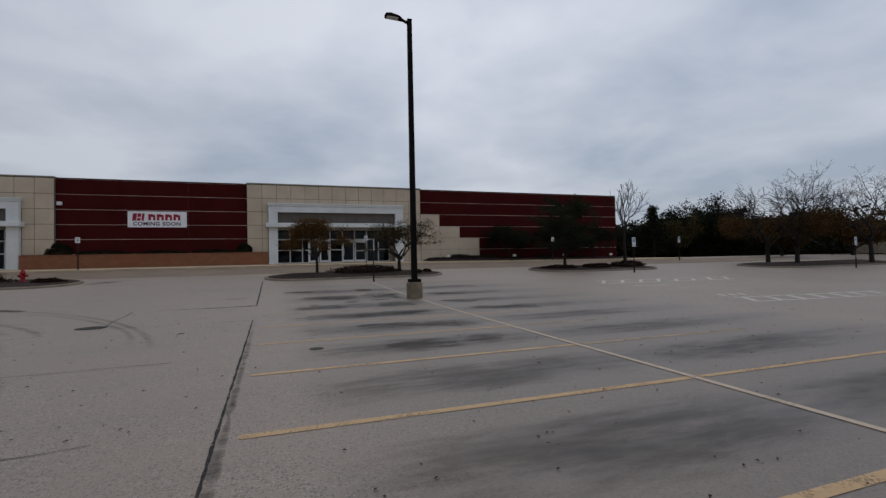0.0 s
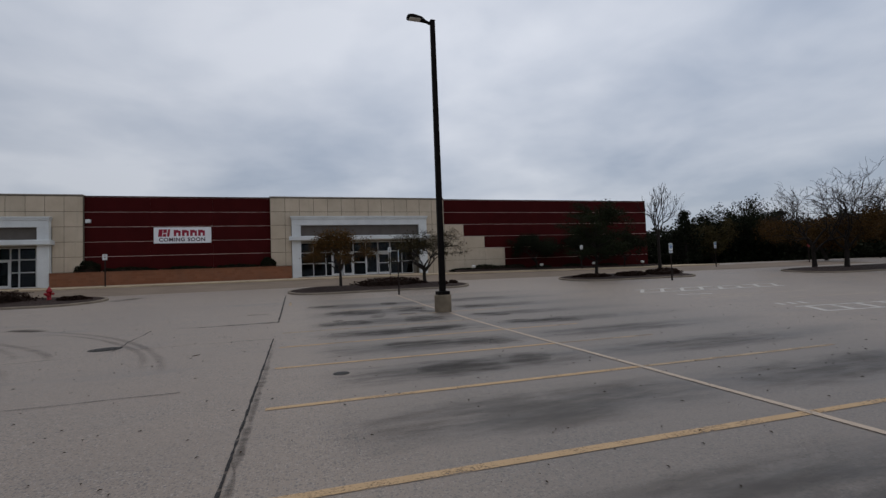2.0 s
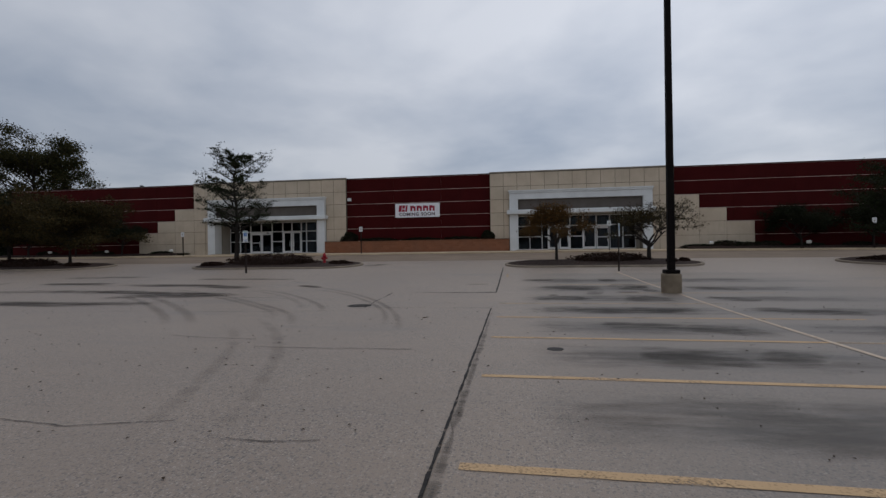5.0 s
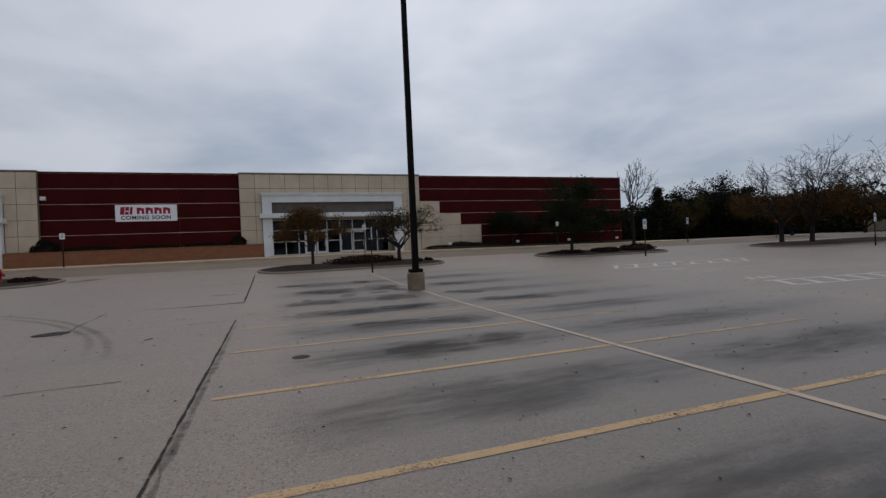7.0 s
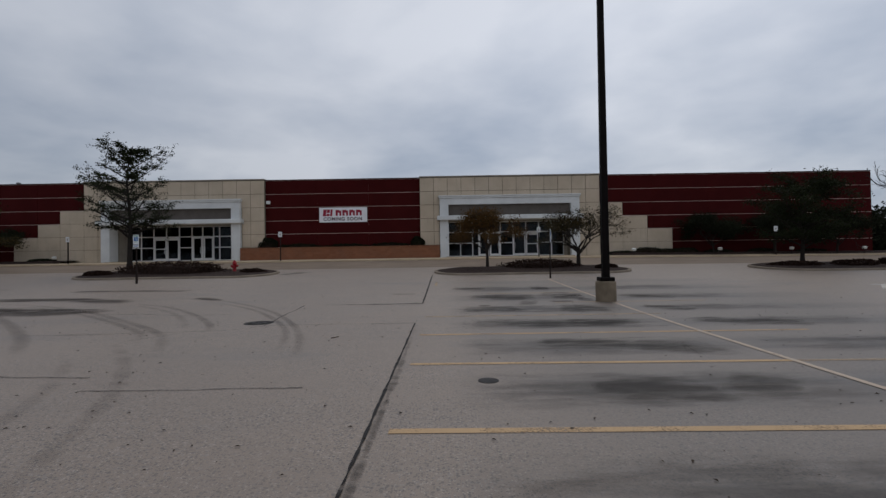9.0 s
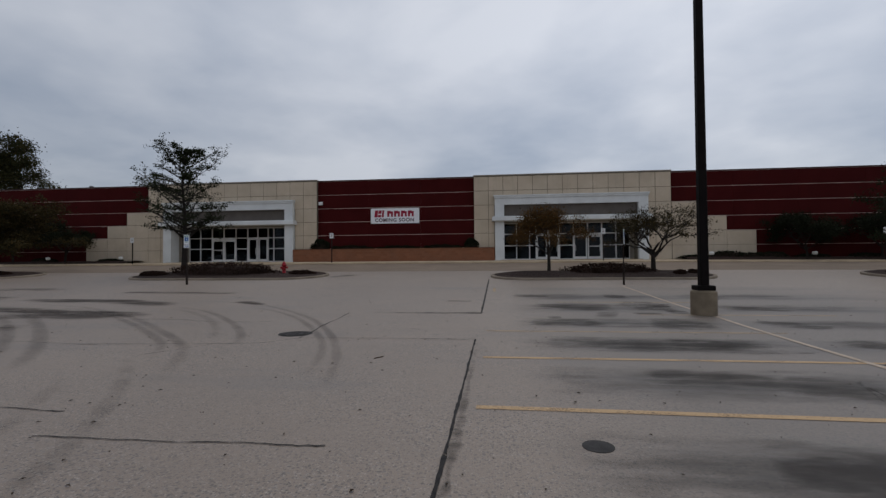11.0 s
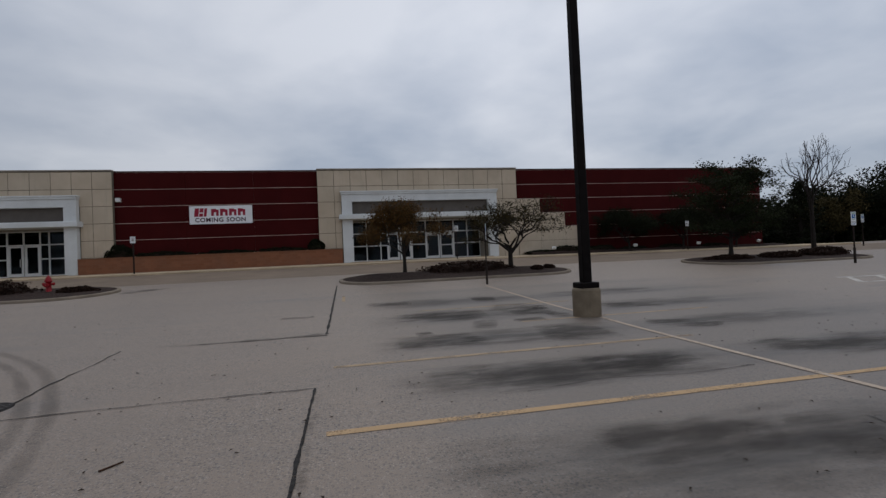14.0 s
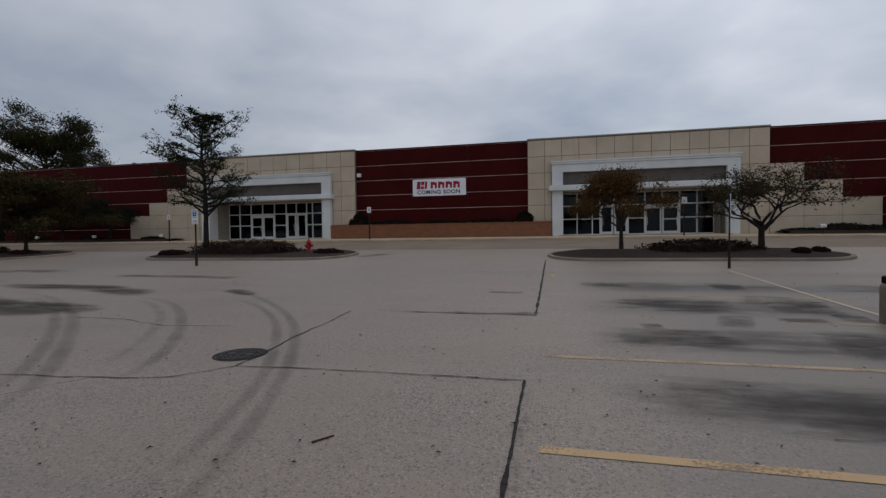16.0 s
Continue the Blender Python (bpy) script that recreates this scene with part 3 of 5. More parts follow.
def bed(x0, x1, label):
    bm = bmesh.new()
    n = int((x1 - x0) / 0.8)
    rr = []
    rnd = random.Random(int(x0 * 10))
    for k in range(n + 1):
        x = x0 + (x1 - x0) * k / n
        z = slope(x, 46) + 0.1
        rr.append([bm.verts.new((x, y, z + h)) for y, h in ((44.3, 0.0), (44.5, 0.09 + rnd.uniform(0, 0.05)), (45.6, 0.16 + rnd.uniform(0, 0.08)), (46.93, 0.2))])
    for a, b in zip(rr, rr[1:]):
        for k in range(3):
            bm.faces.new((a[k], b[k], b[k + 1], a[k + 1]))
    solid("planting_bed", bm, M["mulch"], label, "planting bed", kind="structure", smooth=True)


bed(15.3, 40.6, "dark mulch bed at the foot of the maroon wall")
bed(-57, -34.2, "dark mulch bed at the foot of the maroon wall")

# ---- trees and shrubs ----


def tube(verts, faces, pts, radii, sides=5):
    base = len(verts)
    for k, (p, r) in enumerate(zip(pts, radii)):
        d = (pts[min(k + 1, len(pts) - 1)] - pts[max(k - 1, 0)]).normalized()
        u = d.orthogonal().normalized()
        v = d.cross(u)
        for s in range(sides):
            a = 2 * math.pi * s / sides
            verts.append(tuple(p + (u * math.cos(a) + v * math.sin(a)) * r))
    for k in range(len(pts) - 1):
        for s in range(sides):
            a, b = base + k * sides + s, base + k * sides + (s + 1) % sides
            faces.append((a, b, b + sides, a + sides))


def leaf_quads(centres, size, rnd, flat=0.5):
    """Small pointed leaves, each an island of its own."""
    verts, faces = [], []
    for c in centres:
        n = Vector((rnd.gauss(0, 1), rnd.gauss(0, 1), rnd.gauss(0, 1) + flat)).normalized()
        u = n.orthogonal().normalized()
        u = (Matrix.Rotation(rnd.uniform(0, 6.28), 3, n) @ u)
        v = n.cross(u)
        s = size * rnd.uniform(0.55, 1.35)
        b = len(verts)
        for a, w in ((-1, 0), (-0.1, 0.5), (1, 0), (0.05, -0.5)):
            verts.append(tuple(c + u * (a * s * 0.5) + v * (w * s * 0.62) + n * (0.12 * s if w else 0)))
        faces.append((b, b + 1, b + 2, b + 3))
    return verts, faces


def tree(name, at, height, width, label, leaf, clear=0.35, trunk_r=0.1, leaves=3500, leaf_size=0.16, depth=4, bare_top=0.0, bark_mat="bark", seed=1, flat_top=0.5, clump=0.28, up=0.35, group=""):
    """A tapered trunk that forks into limbs and twigs, with a crown of many small leaves."""
    rnd = random.Random(seed)
    root = thing(name, at, label, "tree", group)
    wv, wf, tips = [], [], []
    hw = width / 2

    def inside(p):
        t = (p.z / height - clear) / (1 - clear)
        if t < -0.05:
            return False
        t = min(max(t, 0.0), 1.0)
        r = hw * (1 - abs(t - flat_top) ** 2.2 / max(flat_top, 1 - flat_top) ** 2.2 * 0.8)
        return math.hypot(p.x, p.y) < r and p.z < height

    def grow(p, d, length, r, lev):
        pts, n = [p.copy()], 4
        for _ in range(n):
            d = (d + Vector((rnd.gauss(0, 0.16), rnd.gauss(0, 0.16), rnd.gauss(0.04, 0.10)))).normalized()
            q = pts[-1] + d * length / n
            if lev > 0 and not inside(q) and q.z > height * clear:
                d = (d * 0.5 + (Vector((0, 0, height * 0.6)) - q).normalized() * 0.5).normalized()
                q = pts[-1] + d * length / n * 0.6
            pts.append(q)
        radii = [r * (1 - 0.42 * k / n) for k in range(n + 1)]
        radii = [max(q, 0.003 + height * 0.0009) for q in radii]
        tube(wv, wf, pts, radii, 8 if lev == 0 else (5 if lev < 3 else 3))
        if lev >= depth - 1:
            tips.extend(pts[1:])
        if lev >= depth:
            return
        kids = rnd.randint(3, 4) if lev < 2 else rnd.randint(3, 5)
        for k in range(kids):
            f = rnd.uniform(0.35, 1.0) if lev else rnd.uniform(0.72, 1.0)
            i = min(n - 1, int(f * n))
            q = pts[i].lerp(pts[i + 1], f * n - i)
            az = 2 * math.pi * (k + rnd.uniform(-0.3, 0.3)) / kids + lev
            out = Vector((math.cos(az), math.sin(az), rnd.uniform(0.1, 0.9) * up * 2.2)).normalized()
            grow(q, (d * 0.45 + out * 0.75).normalized(), length * rnd.uniform(0.58, 0.8) if lev else (height * (1 - clear) * 0.2 + width * 0.165) * rnd.uniform(0.8, 1.15), radii[i] * 0.62, lev + 1)
        grow(pts[-1], (d + Vector((0, 0, 0.25))).normalized(), length * 0.66 if lev else height * (1 - clear) * 0.4, radii[-1] * 0.85, lev + 1)

    grow(Vector((0, 0, -0.1)), Vector((rnd.uniform(-0.05, 0.05), 0, 1)), clear * height, trunk_r, 0)
    raw("trunk", wv, wf, M[bark_mat], root, smooth=True)
    tips = [p for p in tips if inside(p) or rnd.random() < 0.3]
    if bare_top:
        tips = [p for p in tips if p.z < height * (1 - bare_top) or rnd.random() < 0.01]
    if leaves and tips:
        c = []
        for _ in range(leaves):
            p = rnd.choice(tips)
            c.append(p + Vector((rnd.gauss(0, clump), rnd.gauss(0, clump), rnd.gauss(0, clump * 0.7))))
        v, f = leaf_quads(c, leaf_size, rnd)
        raw("crown", v, f, M[leaf], root)
    return root


def leader_tree(name, at, height, width, label, leaf, clear=0.22, trunk_r=0.15, limbs=34, leaves=9000, leaf_size=0.12, seed=1, group="", round_top=0.5, pad=0.2, rise=0.3, bark_mat="bark", tufts=0, pad_z=0.45):
    """A tree with one straight leader, open limbs and flat pads of small leaves."""
    rnd = random.Random(seed)
    root = thing(name, at, label, "tree", group)
    wv, wf, ends = [], [], []
    spine = [Vector((0.03 * height * math.sin(k * 0.9 + seed) * k / 10, 0.02 * height * math.cos(k * 1.1) * k / 10, height * 0.95 * k / 10 - (0.1 if k == 0 else 0))) for k in range(11)]
    tube(wv, wf, spine, [trunk_r * (1 - 0.92 * (k / 10) ** 0.8) * (1.25 if k == 0 else 1) + 0.008 for k in range(11)], 9)
    for k in range(limbs):
        t = clear + (0.97 - clear) * ((k + rnd.random()) / limbs)
        i = min(9, int(t * 10))
        p = spine[i].lerp(spine[i + 1], t * 10 - i)
        u = (t - clear) / (1 - clear)
        reach = width / 2 * (1 - abs(u - (1 - round_top)) ** 1.6 * (0.75 if u < 1 - round_top else 1.9)) * rnd.uniform(0.55, 1.15)
        reach = max(reach, 0.12 * width)
        a = k * 2.4 + rnd.uniform(-0.5, 0.5)
        d = Vector((math.cos(a), math.sin(a), rise + rnd.uniform(-0.15, 0.35)))
        pts = [p.copy()]
        for j in range(5):
            d = (d + Vector((rnd.gauss(0, 0.14), rnd.gauss(0, 0.14), rnd.gauss(0.02, 0.1)))).normalized()
            pts.append(pts[-1] + d * reach / 5)
        r0 = trunk_r * 0.36 * (1 - 0.7 * u) + 0.01
        tube(wv, wf, pts, [r0 * (1 - 0.85 * j / 5) + 0.004 for j in range(6)], 5)
        for j in range(2, 6):
            for _ in range(3):
                q = (d + Vector((rnd.gauss(0, 0.8), rnd.gauss(0, 0.8), rnd.gauss(0.1, 0.35)))).normalized()
                ln = reach * rnd.uniform(0.16, 0.36)
                mid = pts[j] + q * ln * 0.5
                tip = pts[j] + q * ln + Vector((0, 0, rnd.uniform(-0.05, 0.1) * ln))
                tube(wv, wf, [pts[j], mid, tip], [r0 * 0.28 + 0.004, r0 * 0.18 + 0.003, 0.003], 3)
                ends += [tip, mid, pts[j].lerp(tip, 0.8)]
    raw("trunk", wv, wf, M[bark_mat], root, smooth=True)
    if tufts:
        ends = rnd.sample(ends, min(tufts, len(ends)))
    c = []
    for _ in range(leaves):
        p = rnd.choice(ends)
        c.append(p + Vector((rnd.gauss(0, pad), rnd.gauss(0, pad), rnd.gauss(0, pad * pad_z))))
    v, f = leaf_quads(c, leaf_size, rnd)
    raw("crown", v, f, M[leaf], root)
    return root


def vase_tree(name, at, height, width, label, leaf, clear=0.3, trunk_r=0.16, limbs=6, depth=5, spread=0.8, leaves=3000, leaf_size=0.12, leaf_from=0.3, leaf_to=0.6, clump=0.2, seed=1, group="", bark_mat="bark", wild=0.16):
    """A trunk that divides into arching limbs and a fine spray of twigs; leaves hang on only between two heights."""
    rnd = random.Random(seed)
    root = thing(name, at, label, "tree", group)
    runs = []

    def grow(p, d, length, r, lev):
        pts = [p.copy()]
        for _ in range(4):
            bend = wild + 0.03 * lev
            d = (d + Vector((rnd.gauss(0, bend), rnd.gauss(0, bend), rnd.gauss(0.03, bend * 0.7)))).normalized()
            pts.append(pts[-1] + d * length / 4)
        runs.append((pts, [r * (1 - 0.1 * k) for k in range(5)], lev))
        if lev >= depth:
            return
        for _ in range(2 + (rnd.random() < 0.55)):
            turn = Vector((rnd.gauss(0, 1), rnd.gauss(0, 1), rnd.gauss(0, 0.7)))
            q = (d + (turn - d * turn.dot(d)).normalized() * rnd.uniform(0.35, 0.85)).normalized()
            q = (q + Vector((q.x, q.y, 0)) * 0.12 + Vector((0, 0, 0.06))).normalized()
            i = rnd.choice((3, 4, 4))
            grow(pts[i], q, length * rnd.uniform(0.6, 0.88), r * 0.62, lev + 1)

    fork = Vector((rnd.uniform(-0.1, 0.1), rnd.uniform(-0.1, 0.1), clear * height))
    for k in range(limbs):
        a = 2 * math.pi * (k + rnd.uniform(-0.25, 0.25)) / limbs
        grow(fork - Vector((0, 0, rnd.uniform(0, 0.12) * height)), Vector((math.cos(a) * spread, math.sin(a) * spread, rnd.uniform(0.7, 1.2))).normalized(), height * 0.24, trunk_r * 0.55, 1)
    top = max(p.z for pts, _, _ in runs for p in pts)
    far_out = sorted(math.hypot(p.x, p.y) for pts, _, _ in runs for p in pts)
    kz, kr = (height - fork.z) / (top - fork.z), width / 2 / far_out[int(0.97 * len(far_out))]
    wv, wf, ends = [], [], []
    tube(wv, wf, [Vector((0, 0, -0.1)), Vector((fork.x * 0.3, fork.y * 0.3, fork.z * 0.4)), fork], [trunk_r * 1.3, trunk_r, trunk_r * 0.85], 9)
    for pts, radii, lev in runs:
        pts = [Vector((p.x * kr, p.y * kr, p.z if p.z < fork.z else fork.z + (p.z - fork.z) * kz)) for p in pts]
        tube(wv, wf, pts, [max(r, 0.004 + 0.0006 * height) for r in radii], 6 if lev < 3 else 3)
        if lev >= depth - 2:
            ends += [p for p in pts[1:] if leaf_from * height < p.z < leaf_to * height]
    raw("trunk", wv, wf, M[bark_mat], root, smooth=True)
    if leaves and ends:
        c = []
        for _ in range(leaves):
            c.append(rnd.choice(ends) + Vector((rnd.gauss(0, clump), rnd.gauss(0, clump), rnd.gauss(0, clump * 0.7))))
        v, f = leaf_quads(c, leaf_size, rnd)
        raw("crown", v, f, M[leaf], root)
    return root


def conifer(at, height, width, label, leaves=5000, seed=1, size=0.3):
    rnd = random.Random(seed)
    root = thing("conifer", at, label, "tree", "trees beyond the car park")
    wv, wf, c = [], [], []
    tube(wv, wf, [Vector((0, 0, -0.2)), Vector((0, 0, height * 0.5)), Vector((0, 0, height * 0.97))], [0.22, 0.14, 0.03], 7)
    for k in range(90):
        z = height * (0.05 + 0.93 * (k / 90))
        a = rnd.uniform(0, 6.28)
        ln = width / 2 * (1 - (z / height) ** 1.3) * rnd.uniform(0.65, 1.15) + 0.15
        tip = Vector((math.cos(a) * ln, math.sin(a) * ln, z + rnd.uniform(-0.1, 0.12) * ln))
        tube(wv, wf, [Vector((0, 0, z)), tip], [0.05, 0.01], 3)
        for _ in range(leaves // 90):
            f = rnd.random() ** 0.6
            c.append(Vector((0, 0, z)).lerp(tip, f) + Vector((rnd.gauss(0, 0.28), rnd.gauss(0, 0.28), rnd.gauss(-0.08, 0.2))))
    raw("trunk", wv, wf, M["bark"], root)
    v, f = leaf_quads(c, size, rnd, 0.1)
    raw("crown", v, f, M["leaf_black"], root)
    return root


def thicket(name, pts, depth, height, leaf, label, count, size, seed):
    """A far belt of undergrowth: uneven clumps of leaves along a line."""
    rnd = random.Random(seed)
    c = []
    for _ in range(count // 60):
        k = rnd.uniform(0, len(pts) - 1.001)
        a, b = Vector(pts[int(k)]), Vector(pts[int(k) + 1])
        p = a.lerp(b, k - int(k))
        p += Vector((rnd.gauss(0, depth), rnd.gauss(0, depth)))
        z = rnd.random() ** 1.7 * height * rnd.uniform(0.6, 1.1)
        r = rnd.uniform(0.6, 1.3)
        for _ in range(60):
            c.append(Vector((p.x + rnd.gauss(0, r), p.y + rnd.gauss(0, r), max(0.2, 1.4 + z + rnd.gauss(0, r * 0.6)))))
    v, f = leaf_quads(c, size, rnd, 0.2)
    # a solid uneven sheet, added dark to stand in for the belt's shaded heart
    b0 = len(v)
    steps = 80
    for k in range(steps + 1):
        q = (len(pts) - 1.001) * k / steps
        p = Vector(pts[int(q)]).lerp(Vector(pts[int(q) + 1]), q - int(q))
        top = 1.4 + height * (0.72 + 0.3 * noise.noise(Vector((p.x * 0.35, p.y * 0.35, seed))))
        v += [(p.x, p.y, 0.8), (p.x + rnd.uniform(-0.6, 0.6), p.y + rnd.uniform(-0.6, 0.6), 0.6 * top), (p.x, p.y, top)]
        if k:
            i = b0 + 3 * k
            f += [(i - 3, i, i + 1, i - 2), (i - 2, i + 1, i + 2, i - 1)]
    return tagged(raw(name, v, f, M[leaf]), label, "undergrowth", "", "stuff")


def mound(name, cx, cy, z, lx, ly, h, label, leaf="shrub", count=2200, size=0.11, seed=1, category="shrub", group=""):
    """A low clipped shrub: a woody core under a skin of leaves."""
    rnd = random.Random(seed)
    root = thing(name, (cx, cy, z), label, category, group)
    bm = bmesh.new()
    bmesh.ops.create_icosphere(bm, subdivisions=3, radius=1)

    def shape(d, grow=1.0):
        k = 1 + 0.22 * noise.noise(Vector((d.x * lx * 1.3 + seed, d.y * ly * 1.3, d.z * 2)))
        q = 1 - 0.25 * (abs(d.x) ** 6)
        zz = math.copysign(abs(d.z) ** 0.6, d.z)
        return Vector((d.x * lx / 2 * k * grow, d.y * ly / 2 * k * grow, max(-0.05, zz * h * q * k * grow)))
    for v in bm.verts:
        v.co = shape(v.co, 0.86)
    part("woody_core", bm, M["mulch"], root)
    c = []
    for _ in range(count):
        d = Vector((rnd.gauss(0, 1), rnd.gauss(0, 1), abs(rnd.gauss(0, 1)))).normalized()
        c.append(shape(d, rnd.uniform(0.84, 1.06)) + Vector((0, 0, 0.02)))
    v, f = leaf_quads(c, size, rnd, 0.4)
    raw("foliage", v, f, M[leaf], root)
    return root


def island(x0, x1, y0, y1, label, seed):
    """A kerbed planting island with round ends, and its mulch."""
    def z(x, y):
        return slope(x, y)
    cy, r = (y0 + y1) / 2, (y1 - y0) / 2
    out = []
    for k in range(13):
        a = math.pi / 2 + math.pi * k / 12
        out.append((x0 + r + r * math.cos(a), cy + r * math.sin(a)))
    for k in range(1, 8):
        out.append((x0 + r + (x1 - x0 - 2 * r) * k / 8, y0))
    for k in range(13):
        a = -math.pi / 2 + math.pi * k / 12
        out.append((x1 - r + r * math.cos(a), cy + r * math.sin(a)))
    for k in range(1, 8):
        out.append((x1 - r - (x1 - x0 - 2 * r) * k / 8, y1))
    mx_, my_ = (x0 + x1) / 2, cy

    def ring(ins, dz):
        res = []
        n = len(out)
        for k, (x, y) in enumerate(out):
            a, b = out[k - 1], out[(k + 1) % n]
            d = math.hypot(b[0] - a[0], b[1] - a[1])
            nx, ny = -(b[1] - a[1]) / d, (b[0] - a[0]) / d
            res.append((x + nx * ins, y + ny * ins, z(x, y) + dz))
        return res
    root = tagged(new("kerb_island"), label, "kerb island", "islands of the car park", "structure")
    rings = [ring(0, -0.1), ring(0.01, 0.085), ring(0.035, 0.115), ring(0.16, 0.12), ring(0.18, 0.06)]
    n = len(out)
    verts = [v for rg in rings for v in rg]
    faces = [(j * n + k, j * n + (k + 1) % n, (j + 1) * n + (k + 1) % n, (j + 1) * n + k) for j in range(4) for k in range(n)]
    raw("kerb", verts, faces, M["kerb"], root)
    inner = [ring(0.17, 0.11), ring(0.5, 0.16), ring(1.1, 0.2)]
    verts = [v for rg in inner for v in rg] + [(x0 + r, cy, z(x0 + r, cy) + 0.26), (x1 - r, cy, z(x1 - r, cy) + 0.26)]
    faces = [(j * n + k, j * n + (k + 1) % n, (j + 1) * n + (k + 1) % n, (j + 1) * n + k) for j in range(2) for k in range(n)]
    faces.append(tuple(2 * n + k for k in range(n)))
    raw("mulch", verts[:-2], faces, M["mulch"], root, smooth=True)


ISL = [(-0.3, 11.2, 28.4, 32.2), (-21.8, -9.8, 28.9, 33.2), (18.6, 29.8, 28.2, 32.6), (-43.0, -29.6, 29.2, 33.8), (38.3, 57.0, 25.4, 30.4), (-66.0, -52.0, 29.4, 34.0)]
for k, (a, b, c0, c1) in enumerate(ISL):
    island(a, b, c0, c1, "mulched island with a pale concrete kerb", k)


def on(x, y, dz=0.08):
    return (x, y, slope(x, y) + dz)


# shrubs on the islands
for k, (cx, cy, lx, ly, h) in enumerate([(6.0, 31.0, 4.6, 1.9, 0.55), (10.2, 30.3, 0.6, 0.6, 0.24), (9.4, 30.0, 0.6, 0.6, 0.26), (-16.3, 31.3, 6.6, 2.2, 0.72), (-20.4, 30.6, 1.6, 1.0, 0.3), (-11.3, 31.0, 1.6, 1.0, 0.26),
                                         (21.0, 30.3, 3.0, 1.2, 0.3), (24.3, 30.2, 2.8, 1.4, 0.36), (27.4, 30.3, 3.2, 1.6, 0.5), (-36.8, 31.6, 5.5, 2.0, 0.62), (-32.0, 31.3, 2.2, 1.0, 0.3), (-59, 31.7, 6, 2.0, 0.8)]):
    mound("shrub", cx, cy, slope(cx, cy) + 0.07, lx, ly, h, "low brown-leaved shrub on the mulched island", seed=k + 3, count=int(700 + 420 * lx), group="island shrubs")
# shrubs in the planter and along the wall
for k, (cx, lx, h) in enumerate([(-16.2, 1.9, 1.15), (-13.2, 4.6, 0.55), (-8.8, 4.6, 0.5), (-4.8, 4.0, 0.55), (-2.2, 1.4, 1.05)]):
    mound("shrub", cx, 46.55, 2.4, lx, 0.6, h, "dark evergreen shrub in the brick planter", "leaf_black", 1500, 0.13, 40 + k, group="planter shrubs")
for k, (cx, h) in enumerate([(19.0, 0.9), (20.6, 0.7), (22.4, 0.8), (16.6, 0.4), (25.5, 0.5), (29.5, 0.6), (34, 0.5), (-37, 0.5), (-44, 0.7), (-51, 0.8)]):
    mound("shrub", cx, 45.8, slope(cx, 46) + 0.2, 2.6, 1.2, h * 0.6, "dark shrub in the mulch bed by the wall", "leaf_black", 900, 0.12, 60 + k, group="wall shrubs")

vase_tree("small_tree", on(2.95, 31.4), 3.75, 4.3, "small street tree with rust and green autumn leaves", "leaf_rust", clear=0.36, trunk_r=0.09, limbs=7, depth=5, spread=0.85, leaves=11000, leaf_size=0.10, leaf_from=0.44, leaf_to=1.0, clump=0.19, seed=17, group="island trees")
vase_tree("small_tree", on(8.45, 31.1), 3.7, 5.8, "small spreading multi-stemmed tree, half bare", "leaf_brown", clear=0.34, trunk_r=0.12, limbs=7, depth=5, spread=0.75, leaves=6000, leaf_size=0.095, leaf_from=0.42, leaf_to=1.0, clump=0.15, seed=9, group="island trees")
leader_tree("street_tree", on(-19.6, 32.2), 8.5, 6.2, "slender dark green tree with open feathery crown", "leaf_dark", clear=0.24, trunk_r=0.17, limbs=48, leaves=15000, leaf_size=0.105, seed=24, group="island trees", round_top=0.6, pad=0.12)
leader_tree("street_tree", on(22.2, 31.4), 5.3, 5.4, "dark olive street tree with a thin round crown", "leaf_dark", clear=0.2, trunk_r=0.13, limbs=40, leaves=16000, leaf_size=0.12, seed=31, group="island trees", round_top=0.5, pad=0.24)
vase_tree("bare_tree", on(28.3, 31.5), 7.3, 3.6, "slim leafless grey tree on the mulched island", "leaf_dark", clear=0.42, trunk_r=0.12, limbs=5, depth=5, spread=0.34, leaves=0, seed=33, wild=0.05, group="island trees")
leader_tree("street_tree", on(-40.0, 33.0), 4.7, 9.6, "low spreading street tree with olive leaves", "leaf_brown", clear=0.26, trunk_r=0.14, limbs=36, leaves=30000, leaf_size=0.15, seed=41, group="island trees", round_top=0.62, pad=0.3, rise=0.2)
leader_tree("street_tree", on(-34.6, 33.2), 4.6, 8.8, "low spreading street tree with brown leaves", "leaf_brown", clear=0.26, trunk_r=0.12, limbs=34, leaves=30000, leaf_size=0.15, seed=43, group="island trees", round_top=0.62, pad=0.3, rise=0.2)
tree("street_tree", on(-56.0, 33.0), 9.2, 10.0, "autumn tree, gold below and bare above", "leaf_gold", clear=0.2, trunk_r=0.18, leaves=9000, leaf_size=0.17, seed=47, bare_top=0.5, clump=0.35, depth=4, group="island trees")
for k, (tx, ty, th, tw) in enumerate([(43.0, 29.6, 8.0, 8.4), (44.9, 28.3, 8.9, 10.5), (52.5, 26.6, 9.6, 11.0)]):
    vase_tree("street_tree", on(tx, ty), th, tw, "spreading autumn tree, gold below and bare above", "leaf_gold", clear=0.27, trunk_r=0.17, limbs=7, depth=6, spread=0.85, leaves=5200, leaf_size=0.15, leaf_from=0.3, leaf_to=0.5, clump=0.34, wild=0.12, seed=51 + k, group="island trees")

